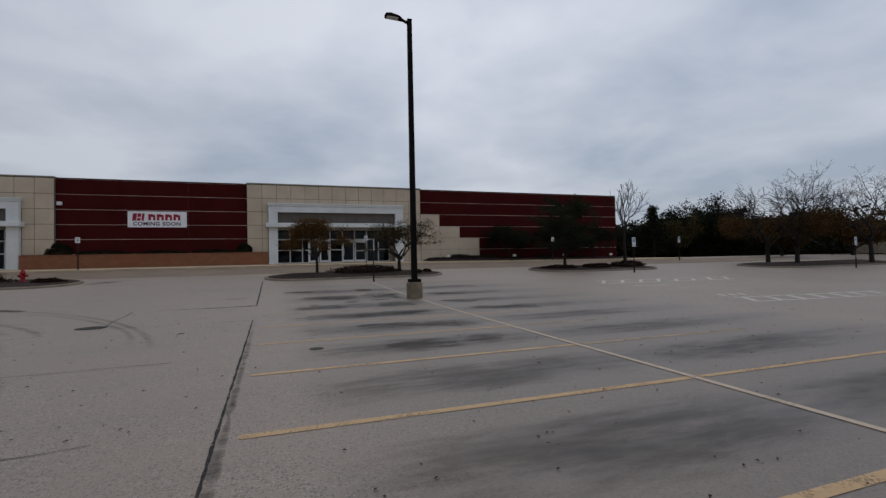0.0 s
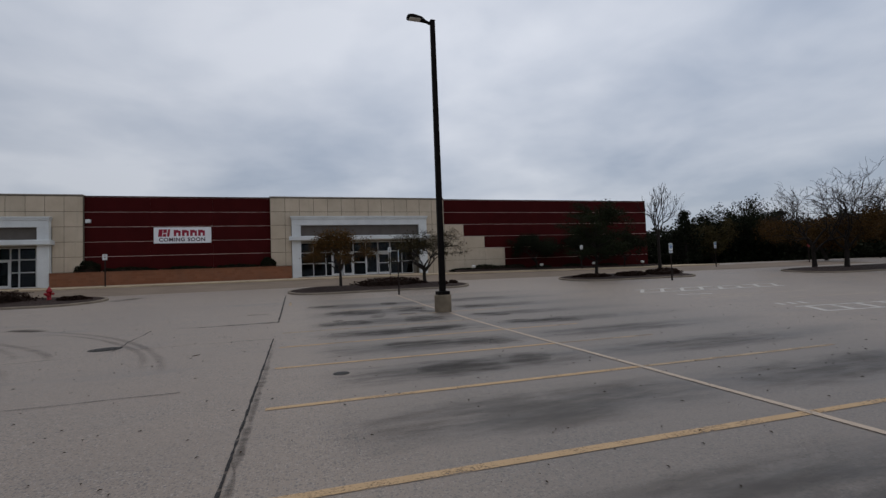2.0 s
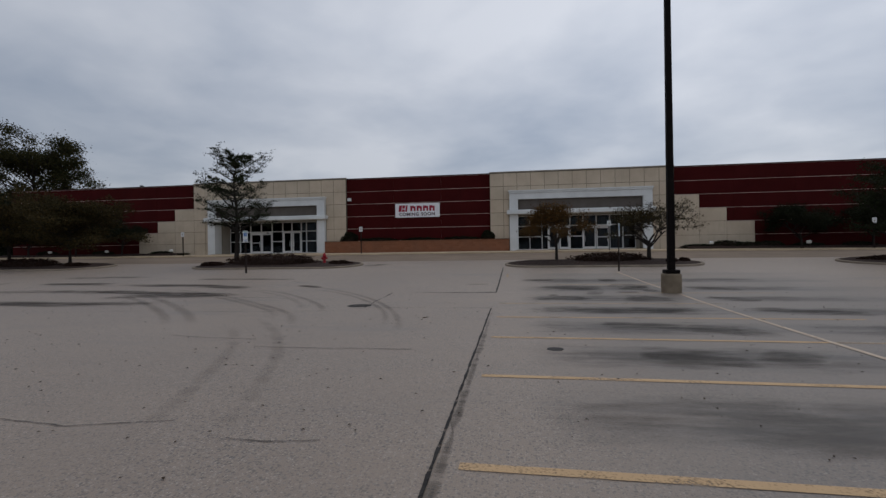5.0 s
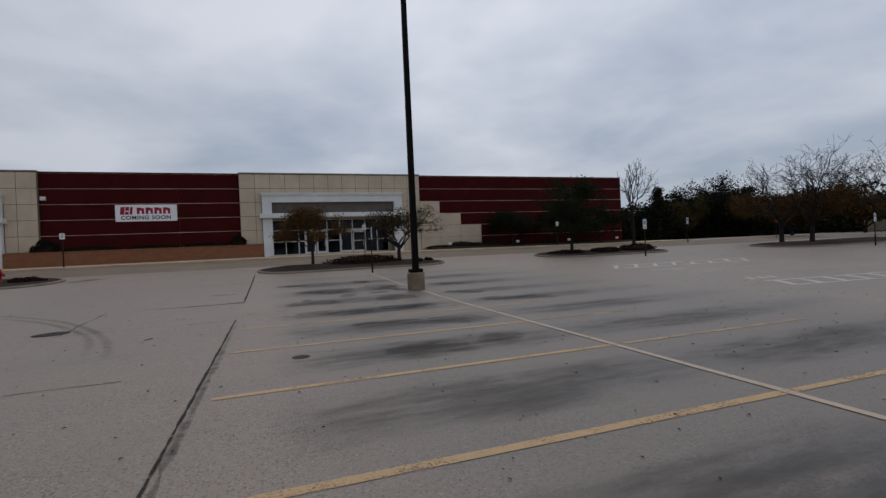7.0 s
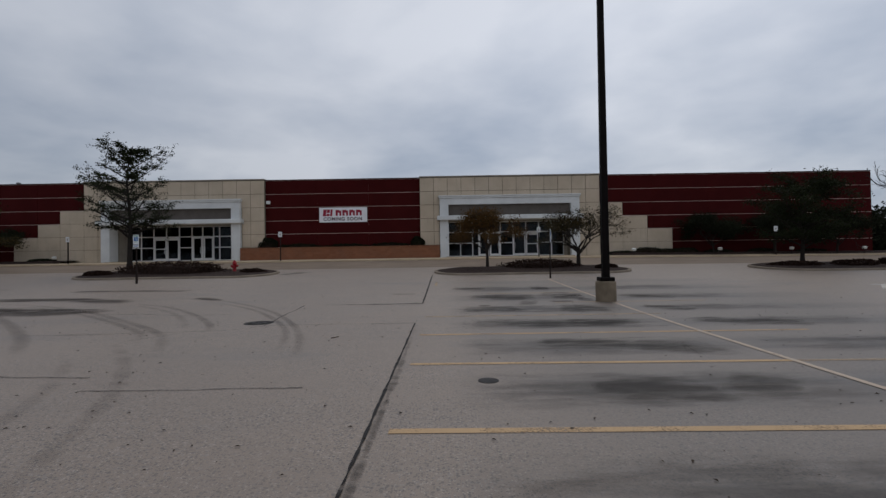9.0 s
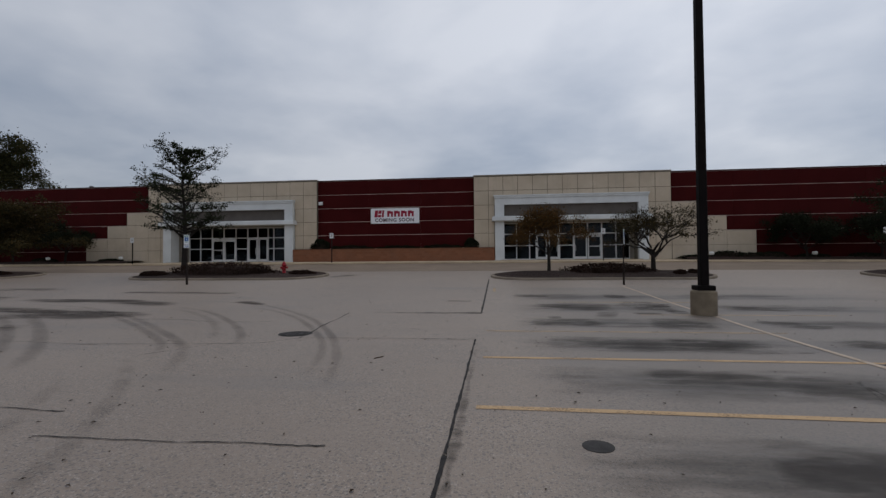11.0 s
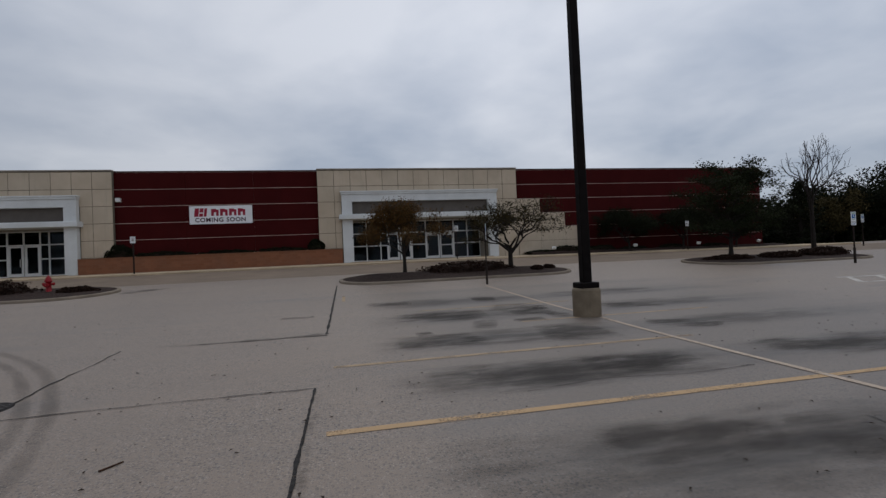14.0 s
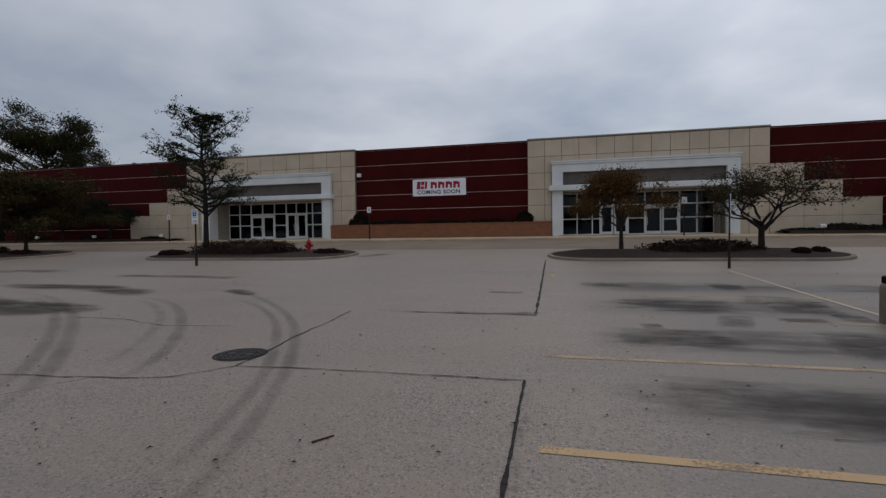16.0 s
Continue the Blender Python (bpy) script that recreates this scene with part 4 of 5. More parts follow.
for k, (tx, th, tw) in enumerate([(-40.9, 3.9, 6.4), (-46.5, 4.2, 6.6), (-52.5, 4.0, 6.4), (24.6, 3.7, 5.6), (30.0, 3.9, 6.2), (35.6, 3.6, 5.8)]):
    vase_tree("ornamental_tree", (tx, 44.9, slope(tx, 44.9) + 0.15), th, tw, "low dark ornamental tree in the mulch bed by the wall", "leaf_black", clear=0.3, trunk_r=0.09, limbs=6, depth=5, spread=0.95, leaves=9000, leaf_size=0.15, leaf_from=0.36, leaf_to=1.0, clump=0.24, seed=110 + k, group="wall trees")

# trees beyond the car park
FAR = "trees beyond the car park"
leader_tree("large_tree", (-76.0, 66.0, 1.4), 16.3, 19.0, "tall broad tree with dark green and yellowing leaves", "leaf_turning", clear=0.3, trunk_r=0.5, limbs=52, leaves=44000, leaf_size=0.28, seed=61, group=FAR, round_top=0.55, pad=0.72, rise=0.5, tufts=120, pad_z=0.75)
conifer((-83, 61, 1.4), 14.0, 12.0, "dark dense conifer beside the tall tree", 10000, 71, 0.4)
conifer((53.6, 54, 1.3), 7.7, 6.6, "dark conifer beyond the store corner", 3500, 75, 0.32)
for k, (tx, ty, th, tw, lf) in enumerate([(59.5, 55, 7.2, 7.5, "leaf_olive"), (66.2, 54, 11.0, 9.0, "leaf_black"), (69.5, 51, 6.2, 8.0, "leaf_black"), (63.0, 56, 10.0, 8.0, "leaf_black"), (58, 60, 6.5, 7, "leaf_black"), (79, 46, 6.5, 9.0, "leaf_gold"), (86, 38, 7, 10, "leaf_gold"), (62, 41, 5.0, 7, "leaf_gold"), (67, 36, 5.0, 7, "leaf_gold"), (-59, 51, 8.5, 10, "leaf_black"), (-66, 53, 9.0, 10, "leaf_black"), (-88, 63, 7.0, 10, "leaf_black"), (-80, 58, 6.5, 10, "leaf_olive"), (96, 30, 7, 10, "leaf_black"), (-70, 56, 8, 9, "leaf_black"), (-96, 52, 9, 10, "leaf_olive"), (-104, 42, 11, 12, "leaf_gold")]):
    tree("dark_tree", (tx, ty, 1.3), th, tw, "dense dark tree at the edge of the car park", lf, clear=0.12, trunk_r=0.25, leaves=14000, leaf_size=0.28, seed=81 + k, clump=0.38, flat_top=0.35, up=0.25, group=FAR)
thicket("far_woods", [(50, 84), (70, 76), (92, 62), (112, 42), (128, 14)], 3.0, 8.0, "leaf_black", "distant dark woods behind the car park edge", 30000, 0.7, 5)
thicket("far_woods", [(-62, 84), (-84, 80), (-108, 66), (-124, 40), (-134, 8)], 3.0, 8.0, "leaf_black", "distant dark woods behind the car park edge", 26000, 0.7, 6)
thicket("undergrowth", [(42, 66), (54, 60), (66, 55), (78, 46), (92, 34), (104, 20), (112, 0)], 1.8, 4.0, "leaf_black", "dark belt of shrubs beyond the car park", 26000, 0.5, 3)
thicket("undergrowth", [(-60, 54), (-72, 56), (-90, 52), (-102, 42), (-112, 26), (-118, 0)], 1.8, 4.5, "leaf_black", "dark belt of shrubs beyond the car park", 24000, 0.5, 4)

# ---- street furniture ----


def light_pole(x, y):
    z0 = slope(x, y)
    root = thing("parking_light", (x, y, z0), "tall dark parking lot light pole on a round concrete base", "light pole")
    part("concrete_base", lathe(bmesh.new(), [(0.335, -0.1), (0.335, 0.62), (0.32, 0.665), (0.28, 0.675)], 28), M["base"], root, "weathered round concrete base", smooth=False)
    part("base_cover", boxes((-0.235, 0.235, -0.235, 0.235, 0.675, 0.81), chamfer=0.02), M["black"], root)
    bm = bmesh.new()
    lo = box(bm, -0.115, 0.115, -0.115, 0.115, 0.8, 11.76, 0.02)
    for v in bm.verts:
        if v.co.z > 6:
            v.co.x *= 0.78
            v.co.y *= 0.78
    part("pole", bm, M["black"], root)
    part("cap", boxes((-0.1, 0.1, -0.1, 0.1, 11.76, 11.8), chamfer=0.01), M["black"], root)
    part("hand_hole_cover", boxes((-0.045, 0.045, -0.125, -0.11, 1.15, 1.3), chamfer=0.005), M["black"], root)
    head = bmesh.new()
    secs = [(-0.08, 11.64, 0.05, 0.05), (-0.28, 11.72, 0.06, 0.05), (-0.45, 11.80, 0.15, 0.07), (-0.8, 11.84, 0.19, 0.085), (-1.0, 11.83, 0.18, 0.07), (-1.05, 11.82, 0.13, 0.04)]
    ringv = [[head.verts.new((sx, a * w, sz + b * h)) for a, b in ((-1, -0.8), (1, -0.8), (1, 0.3), (0.6, 1), (-0.6, 1), (-1, 0.3))] for sx, sz, w, h in secs]
    for a, b in zip(ringv, ringv[1:]):
        for k in range(6):
            head.faces.new((a[k], a[(k + 1) % 6], b[(k + 1) % 6], b[k]))
    head.faces.new(ringv[0])
    head.faces.new(list(reversed(ringv[-1])))
    lum = part("luminaire", head, M["black"], root, "dark flat luminaire")
    part("lens", boxes((-0.97, -0.5, -0.14, 0.14, 11.74, 11.765), chamfer=0.008), M["lamp_white"], lum)


light_pole(5.74, 18.45)


def permit_sign(x, y, h=2.45, rz=0.0):
    root = thing("parking_sign", (x, y, slope(x, y)), "accessible parking sign, blue and white, on a dark steel post", "sign", "accessible parking signs", rz)
    part("post", boxes((-0.03, 0.03, -0.025, 0.025, -0.1, h), (-0.045, 0.045, -0.04, 0.04, -0.1, 0.75), chamfer=0.006), M["rust"], root)
    plate = part("plate", boxes((-0.155, 0.155, -0.038, -0.03, h - 0.47, h + 0.02), chamfer=0.003), M["sign_white"], root)
    part("symbol_field", boxes((-0.1, 0.1, -0.043, -0.039, h - 0.3, h - 0.1)), M["sign_blue"], plate, "blue symbol field")
    sym = lathe(bmesh.new(), [(0.018, 0), (0.018, 0.002)], 10)
    bmesh.ops.rotate(sym, matrix=Matrix.Rotation(radians(90), 3, "X"), verts=sym.verts)
    bmesh.ops.translate(sym, vec=(0, -0.0435, h - 0.135), verts=sym.verts)
    box(sym, -0.012, 0.012, -0.046, -0.0435, h - 0.22, h - 0.158)
    box(sym, -0.012, 0.045, -0.046, -0.0435, h - 0.235, h - 0.22)
    box(sym, 0.035, 0.05, -0.046, -0.0435, h - 0.28, h - 0.235)
    part("symbol", sym, M["sign_white"], plate)
    for hw, z0, z1 in ((0.12, 0.07, 0.05), (0.12, 0.035, 0.015), (0.09, 0.36, 0.335)):
        part("lettering", boxes((-hw, hw, -0.042, -0.039, h - z0, h - z1)), M["sign_green"], plate)
    sub = part("lower_plate", boxes((-0.155, 0.155, -0.038, -0.03, h - 0.64, h - 0.49), chamfer=0.003), M["sign_white"], root)
    for hw, z0, z1 in ((0.11, 0.55, 0.53), (0.09, 0.6, 0.58)):
        part("lettering", boxes((-hw, hw, -0.042, -0.039, h - z0, h - z1)), M["sign_blue"], sub)


permit_sign(5.65, 26.3, 2.45, 68)
for sx, sy, sh in ((-15.55, 26.75, 2.5), (-36.2, 27.5, 2.45), (24.6, 26.4, 2.5), (44.6, 23.6, 2.5), (42.4, 39.0, 2.6)):
    permit_sign(sx, sy, sh)


def plate_sign(x, y, h):
    root = thing("street_sign", (x, y, slope(x, y) + 0.12), "small white sign on a dark steel post by the kerb", "sign", "white kerb signs")
    part("post", boxes((-0.04, 0.04, -0.035, 0.035, -0.1, h - 0.05), chamfer=0.006), M["rust"], root)
    plate = part("plate", boxes((-0.16, 0.16, -0.055, -0.04, h - 0.44, h), chamfer=0.004), M["sign_white"], root)
    for hw, z0, z1 in ((0.1, 0.12, 0.09), (0.06, 0.3, 0.18)):
        part("lettering", boxes((-hw, hw, -0.06, -0.056, h - z0, h - z1)), M["coping"], plate)


for sx, h in ((-13.6, 2.45), (-31.7, 2.3), (8.3, 2.5), (28.3, 2.4)):
    plate_sign(sx, 42.3, h)


def hydrant(x, y):
    root = thing("fire_hydrant", on(x, y, 0.1), "red cast iron fire hydrant on the mulched island", "hydrant")
    part("body", lathe(bmesh.new(), [(0.16, -0.1), (0.16, 0.06), (0.10, 0.08), (0.10, 0.5), (0.14, 0.52), (0.14, 0.57), (0.115, 0.6), (0.10, 0.68), (0.05, 0.74), (0.03, 0.75), (0.03, 0.8)], 16), M["hydrant"], root, smooth=True)
    for s in (-1, 1):
        bm = lathe(bmesh.new(), [(0.055, 0.08), (0.055, 0.17), (0.07, 0.17), (0.07, 0.21), (0.02, 0.22), (0.02, 0.25)], 10)
        bmesh.ops.rotate(bm, matrix=Matrix.Rotation(radians(90 * s), 3, "Y"), verts=bm.verts)
        bmesh.ops.translate(bm, vec=(0, 0, 0.42), verts=bm.verts)
        part("side_nozzle", bm, M["hydrant"], root)
    bm = lathe(bmesh.new(), [(0.075, 0.08), (0.075, 0.16), (0.09, 0.16), (0.09, 0.21), (0.02, 0.22), (0.02, 0.25)], 12)
    bmesh.ops.rotate(bm, matrix=Matrix.Rotation(radians(90), 3, "X"), verts=bm.verts)
    bmesh.ops.translate(bm, vec=(0, 0, 0.38), verts=bm.verts)
    part("front_nozzle", bm, M["hydrant"], root)


hydrant(-12.5, 31.2)


def flood(x, y):
    root = thing("flood_light", (x, y, slope(x, y) + 0.2), "small white flood light on a stake in the mulch", "flood light", "flood lights along the wall")
    part("stake", boxes((-0.03, 0.03, -0.03, 0.03, -0.15, 0.3)), M["rust"], root)
    bm = boxes((-0.17, 0.17, -0.1, 0.1, 0.28, 0.5), chamfer=0.03)
    bmesh.ops.rotate(bm, cent=(0, 0, 0.36), matrix=Matrix.Rotation(radians(25), 3, "X"), verts=bm.verts)
    part("housing", bm, M["lamp_white"], root)


for fx in (17.3, 25.0, 31.4, 37.9, -34.9, -42.5, -49.5):
    flood(fx, 44.7)

# banner on the maroon wall: the brand mark as plain blocks, and the readable line
banner = thing("banner", (-9.23, RED - 0.06, 5.69), "white vinyl banner with red blocks and dark lettering", "banner")
part("sheet", boxes((-2.27, 2.27, -0.012, 0.0, -0.70, 0.70)), M["vinyl"], banner)
bm = boxes((-1.93, -1.62, -0.018, -0.013, -0.12, 0.52), (-1.58, -1.3, -0.018, -0.013, -0.12, 0.12), (-1.58, -1.3, -0.018, -0.013, 0.2, 0.52), (-1.24, -1.05, -0.018, -0.013, -0.12, 0.52))
for v in bm.verts:
    v.co.x += 0.12 * v.co.z
part("emblem", bm, M["ink_red"], banner, "red slanted block emblem")
for k in range(4):
    a = -0.72 + 0.645 * k
    part("brand_block", boxes((a, a + 0.2, -0.018, -0.013, -0.08, 0.46), (a + 0.2, a + 0.36, -0.018, -0.013, 0.2, 0.46), (a + 0.36, a + 0.54, -0.018, -0.013, -0.08, 0.4)), M["ink_red"], banner)
for word, wx in (("COMING", -0.86), ("SOON", 1.08)):
    txt = bpy.data.curves.new("word", "FONT")
    txt.body, txt.size, txt.align_x, txt.align_y, txt.extrude, txt.space_character, txt.offset = word, 0.44, "CENTER", "CENTER", 0.003, 1.12, 0.012
    tmp = new("word", txt)
    tme = bpy.data.meshes.new_from_object(tmp.evaluated_get(bpy.context.evaluated_depsgraph_get()))
    bpy.data.objects.remove(tmp)
    tme.materials.clear()
    tme.materials.append(M["ink_dark"])
    let = new("word", tme)
    let.parent = banner
    let.matrix_basis = pose(wx, -0.017, -0.40, 90, 0, 0) @ Matrix.Diagonal((1.06, 1, 1, 1))
for gx, gz in ((-2.2, 0.63), (2.2, 0.63), (-2.2, -0.63), (2.2, -0.63)):
    part("grommet", boxes((gx - 0.025, gx + 0.025, -0.02, -0.012, gz - 0.025, gz + 0.025), chamfer=0.005), M["coping"], banner)


def utility_pole(x, y, h):
    root = thing("utility_pole", (x, y, 1.4), "wooden utility pole with a crossarm beyond the lot", "utility pole")
    part("pole", lathe(bmesh.new(), [(0.2, -0.2), (0.13, h)], 8), M["bark"], root)
    part("crossarm", boxes((-1.2, 1.2, -0.08, 0.08, h - 0.5, h - 0.3)), M["bark"], root)
    for k in (-1.0, 0.0, 1.0):
        part("insulator", lathe(bmesh.new(), [(0.06, 0), (0.08, 0.12), (0.03, 0.22)], 6, (k, 0, h - 0.3)), M["bark"], root)


utility_pole(-89.9, 60.4, 11.5)

fence = thing("board_fence", (73.5, 36.8, 1.2), "weathered beige board enclosure at the edge of the lot", "fence", rz=-52)
for k in range(11):
    part("slat", boxes((-2.4 + k * 0.3, -2.12 + k * 0.3, -0.02, 0.02, 0.05, 1.9), chamfer=0.006), M["fence"], fence)
for k in range(3):
    part("post", boxes((-2.4 + k * 1.55, -2.28 + k * 1.55, 0.021, 0.14, -0.2, 1.95)), M["fence"], fence)
stop = thing("red_sign", (56.1, 39.0, 1.1), "small red sign on a post across the lot", "sign")
part("post", boxes((-0.03, 0.03, -0.03, 0.03, -0.1, 2.2)), M["rust"], stop)
bm = lathe(bmesh.new(), [(0.25, 0), (0.25, 0.02)], 8)
bmesh.ops.rotate(bm, matrix=Matrix.Rotation(radians(90), 3, "X"), verts=bm.verts)
bmesh.ops.translate(bm, vec=(0, -0.05, 1.9), verts=bm.verts)
part("plate", bm, M["sign_red"], stop)
far = thing("distant_building", (121, 74, 1.3), "distant beige flat-roofed building behind trees", "building", rz=-50)
part("wall", boxes((-4, 4, 0, 9, 0, 9.0)), M["far_wall"], far)
part("roof", boxes((-4.2, 4.2, -0.2, 9.2, 9.0, 9.3)), M["far_wall"], far)
for k in range(3):
    part("window", boxes((-3.4 + k * 2.7, -2.2 + k * 2.7, -0.05, 0.05, 6.4, 8.0)), M["glass"], far)

# ---- markings and wear on the ground ----
ribbon("road", [(-57.0, 38.05), (60.0, 38.05)], 7.5, M["lane"], "slightly darker concrete drive lane along the store front", "road", 0.004)
LINES = [(-0.97, -1.02, 11.4, "yellow"), (1.86, 1.74, 11.4, "yellow"), (4.60, 4.36, 11.0, "yellow"), (7.25, 7.10, 10.0, "yellow"), (10.02, 9.86, 8.2, "yellow"), (12.68, 12.66, 8.0, "yellow"), (15.50, 15.50, 6.2, "faded")]
for k, (ya, yb, end, paint) in enumerate(LINES):
    mid = 5.45 + 0.025 * ya
    yc = ya + (yb - ya) * (mid + 0.2) / (end + 0.2)
    ribbon("parking_line", [(-0.2, ya), (mid, yc)], 0.122, M[paint], "worn yellow parking line", "parking line", 0.006)
    ribbon("parking_line", [(mid, yc), (end, yb)], 0.105, M["yellow" if k in (1, 2, 5) else "faded"], "faded pale parking line", "parking line", 0.006)
for y, a, b in ((18.3, 4.0, 9.0), (20.9, 2.0, 6.5)):
    ribbon("parking_line", [(a, y), (b, y)], 0.10, M["faded"], "faded yellow parking line", "parking line", 0.006)
ribbon("parking_line", [(5.3, -4.0), (5.53, 4.47), (5.66, 10.0), (5.88, 18.1)], 0.105, M["white"], "worn pale centre line between parking rows", "parking line", 0.009)
ribbon("parking_line", [(5.82, 18.8), (5.45, 25.8)], 0.10, M["white"], "worn pale centre line between parking rows", "parking line", 0.009)
ribbon("parking_line", [(-0.07, 23.8), (-0.07, 25.2)], 0.10, M["faded"], "faded yellow parking mark by the island", "parking line", 0.006)


def ladder(x, y, dx, dy, n, rung):
    """A worn white hatched strip: two rails and the slanting rungs between them."""
    for k in range(n):
        a = (x + dx * k, y + dy * k)
        ribbon("hatch_line", [a, (a[0] + rung[0], a[1] + rung[1])], 0.19, M["hatch"], "worn white hatch mark", "parking line", 0.006)
    for o in (0, 1):
        ribbon("hatch_line", [(x - 0.4 * dx * (1 - o) + rung[0] * o, y - 0.4 * dy * (1 - o) + rung[1] * o), (x + dx * (n - 0.6) + rung[0] * o, y + dy * (n - 0.6) + rung[1] * o)], 0.14, M["hatch"], "worn white hatch border", "parking line", 0.009)


ladder(18.35, 22.0, 1.24, -0.09, 8, (-1.2, -1.35))
ladder(16.85, 12.35, 1.02, -0.13, 7, (-1.0, -1.35))
for k in range(3):
    ribbon("hatch_line", [(17.9 + 0.62 * k, 19.1 - 0.1 * k), (18.25 + 0.62 * k, 18.75 - 0.1 * k)], 0.16, M["hatch"], "worn white hatch mark", "parking line", 0.006)
    ribbon("hatch_line", [(17.3 + 0.5 * k, 13.75 - 0.05 * k), (16.9 + 0.5 * k, 13.1 - 0.05 * k)], 0.15, M["hatch"], "worn white hatch mark", "parking line", 0.006)
for k, (a, b) in enumerate((((17.0, 17.2), (20.0, 16.9)), ((18.2, 18.0), (24.0, 17.2)), ((20.0, 15.2), (27.0, 14.2)))):
    ribbon("hatch_line", [a, b], 0.12, M["white"], "worn white hatch border", "parking line", 0.006)

ribbon("joint", [(-0.415, -8), (-0.41, 14.38)], 0.03, M["tar"], "dark tar-filled joint in the concrete", "joint", 0.010, 0.0035, 0.06, 2)
ribbon("joint", [(-0.345, -8), (-0.345, 14.38)], 0.13, M["joint_edge"], "dark worn edge of the joint", "joint", 0.005, 0.004, 0.3, 8)
ribbon("joint", [(-0.42, 18.6), (-0.36, 28.9)], 0.05, M["tar"], "dark tar-filled joint in the concrete", "joint", 0.010, 0.006, 0.12, 3)
ribbon("joint", [(-0.41, 14.38), (-2.3, 14.38), (-3.4, 14.36), (-4.17, 14.29)], 0.022, M["tar"], "thin cross joint in the concrete", "joint", 0.010, 0.008, 0.08, 4)
ribbon("joint", [(-0.2, 18.55), (-1.6, 18.5), (-3.9, 18.5)], 0.34, M["stain"], "soft dark cross joint in the concrete", "joint", 0.007, 0.02, 0.2, 5)
ribbon("joint", [(-0.4, 18.42), (-3.0, 18.45)], 0.05, M["crack"], "soft dark cross joint in the concrete", "joint", 0.009, 0.01, 0.15, 6)
CRACKS = [([(-8.4, 13.3), (-6.93, 13.44), (-6.0, 13.5), (-5.13, 13.61), (-4.62, 13.75), (-4.17, 14.29)], 0.02, "tar"), ([(-4.17, 14.29), (-4.17, 14.95), (-4.27, 15.58), (-4.34, 16.5)], 0.03, "tar"), ([(-4.34, 16.5), (-4.32, 17.3), (-4.38, 18.4)], 0.03, "crack"),
          ([(-6.3, 12.4), (-5.98, 12.86), (-5.62, 13.52)], 0.017, "crack"), ([(-10.05, 16.93), (-8.74, 16.91), (-8.17, 16.7), (-7.39, 16.47), (-5.97, 16.64)], 0.03, "crack"), ([(-4.4, 8.76), (-3.65, 8.76), (-2.3, 8.78), (-1.5, 8.8)], 0.017, "tar"),
          ([(-6.9, 9.75), (-6.12, 9.57), (-5.71, 9.52), (-4.77, 9.46)], 0.018, "tar"), ([(-12, 13.2), (-9.8, 13.5), (-8.4, 13.3)], 0.017, "crack"), ([(2.1, 13.3), (3.2, 13.5), (4.4, 13.3), (5.4, 13.4)], 0.017, "crack"), ([(-2.4, 4.9), (-1.9, 4.86), (-1.5, 4.93)], 0.017, "crack"), ([(-5.4, 5.1), (-4.2, 5.0), (-3.2, 5.25)], 0.017, "crack")]
for k, (pts, w, mat) in enumerate(CRACKS):
    ribbon("crack", pts, w, M[mat], "thin wandering crack in the concrete", "crack", 0.008, 0.014, 0.08, 20 + k)
TYRE = [([(-10.8, 20.86), (-9.64, 20.74), (-8.28, 20.26), (-6.92, 19.19), (-5.84, 18.14), (-4.82, 16.85), (-3.96, 15.4), (-3.39, 14.27), (-2.95, 13.2), (-2.6, 12.2), (-2.3, 11.0), (-2.15, 9.8)], 0.26, "tyre"),
        ([(-8.6, 19.9), (-6.92, 18.72), (-5.63, 17.41), (-4.6, 15.93), (-3.81, 14.52), (-3.32, 13.48), (-2.95, 12.3), (-2.7, 11.2)], 0.24, "tyre"),
        ([(-11.2, 19.6), (-9.59, 18.9), (-8.27, 17.84), (-7.04, 16.53), (-6.03, 15.21), (-5.44, 14.23), (-5.1, 13.3)], 0.3, "tyre"), ([(-11.0, 19.2), (-9.96, 18.7), (-8.48, 17.54), (-7.4, 16.3), (-6.5, 15.0), (-5.9, 13.9)], 0.26, "tyre_faint"),
        ([(-16.5, 20.0), (-14.14, 19.34), (-12.18, 18.28), (-10.44, 17.14), (-8.82, 15.83), (-7.23, 14.42), (-6.26, 13.45), (-5.5, 12.4), (-4.6, 10.6)], 0.34, "tyre"), ([(-14.67, 19.29), (-12.9, 18.37), (-11.02, 17.2), (-8.97, 15.61), (-7.59, 14.36), (-6.61, 13.38), (-5.9, 12.2)], 0.3, "tyre"),
        ([(-14.6, 17.7), (-13.0, 16.6), (-10.7, 14.65), (-8.78, 12.79), (-7.4, 11.1)], 0.4, "tyre"), ([(-15.0, 17.2), (-13.47, 16.2), (-11.3, 14.4), (-9.4, 12.6), (-8.0, 11.0)], 0.4, "tyre"),
        ([(-2.4, 4.5), (-3.0, 6.5), (-3.9, 8.7), (-5.2, 10.8), (-6.6, 12.4)], 0.3, "tyre_faint"), ([(-3.2, 4.5), (-3.9, 6.6), (-4.9, 8.9), (-6.3, 11.0)], 0.3, "tyre_faint")]
for k, (pts, w, mat) in enumerate(TYRE):
    ribbon("tyre_mark", smooth_path(pts), w, M[mat], "curved dark tyre mark on the concrete", "tyre mark", 0.004 + 0.0005 * k)
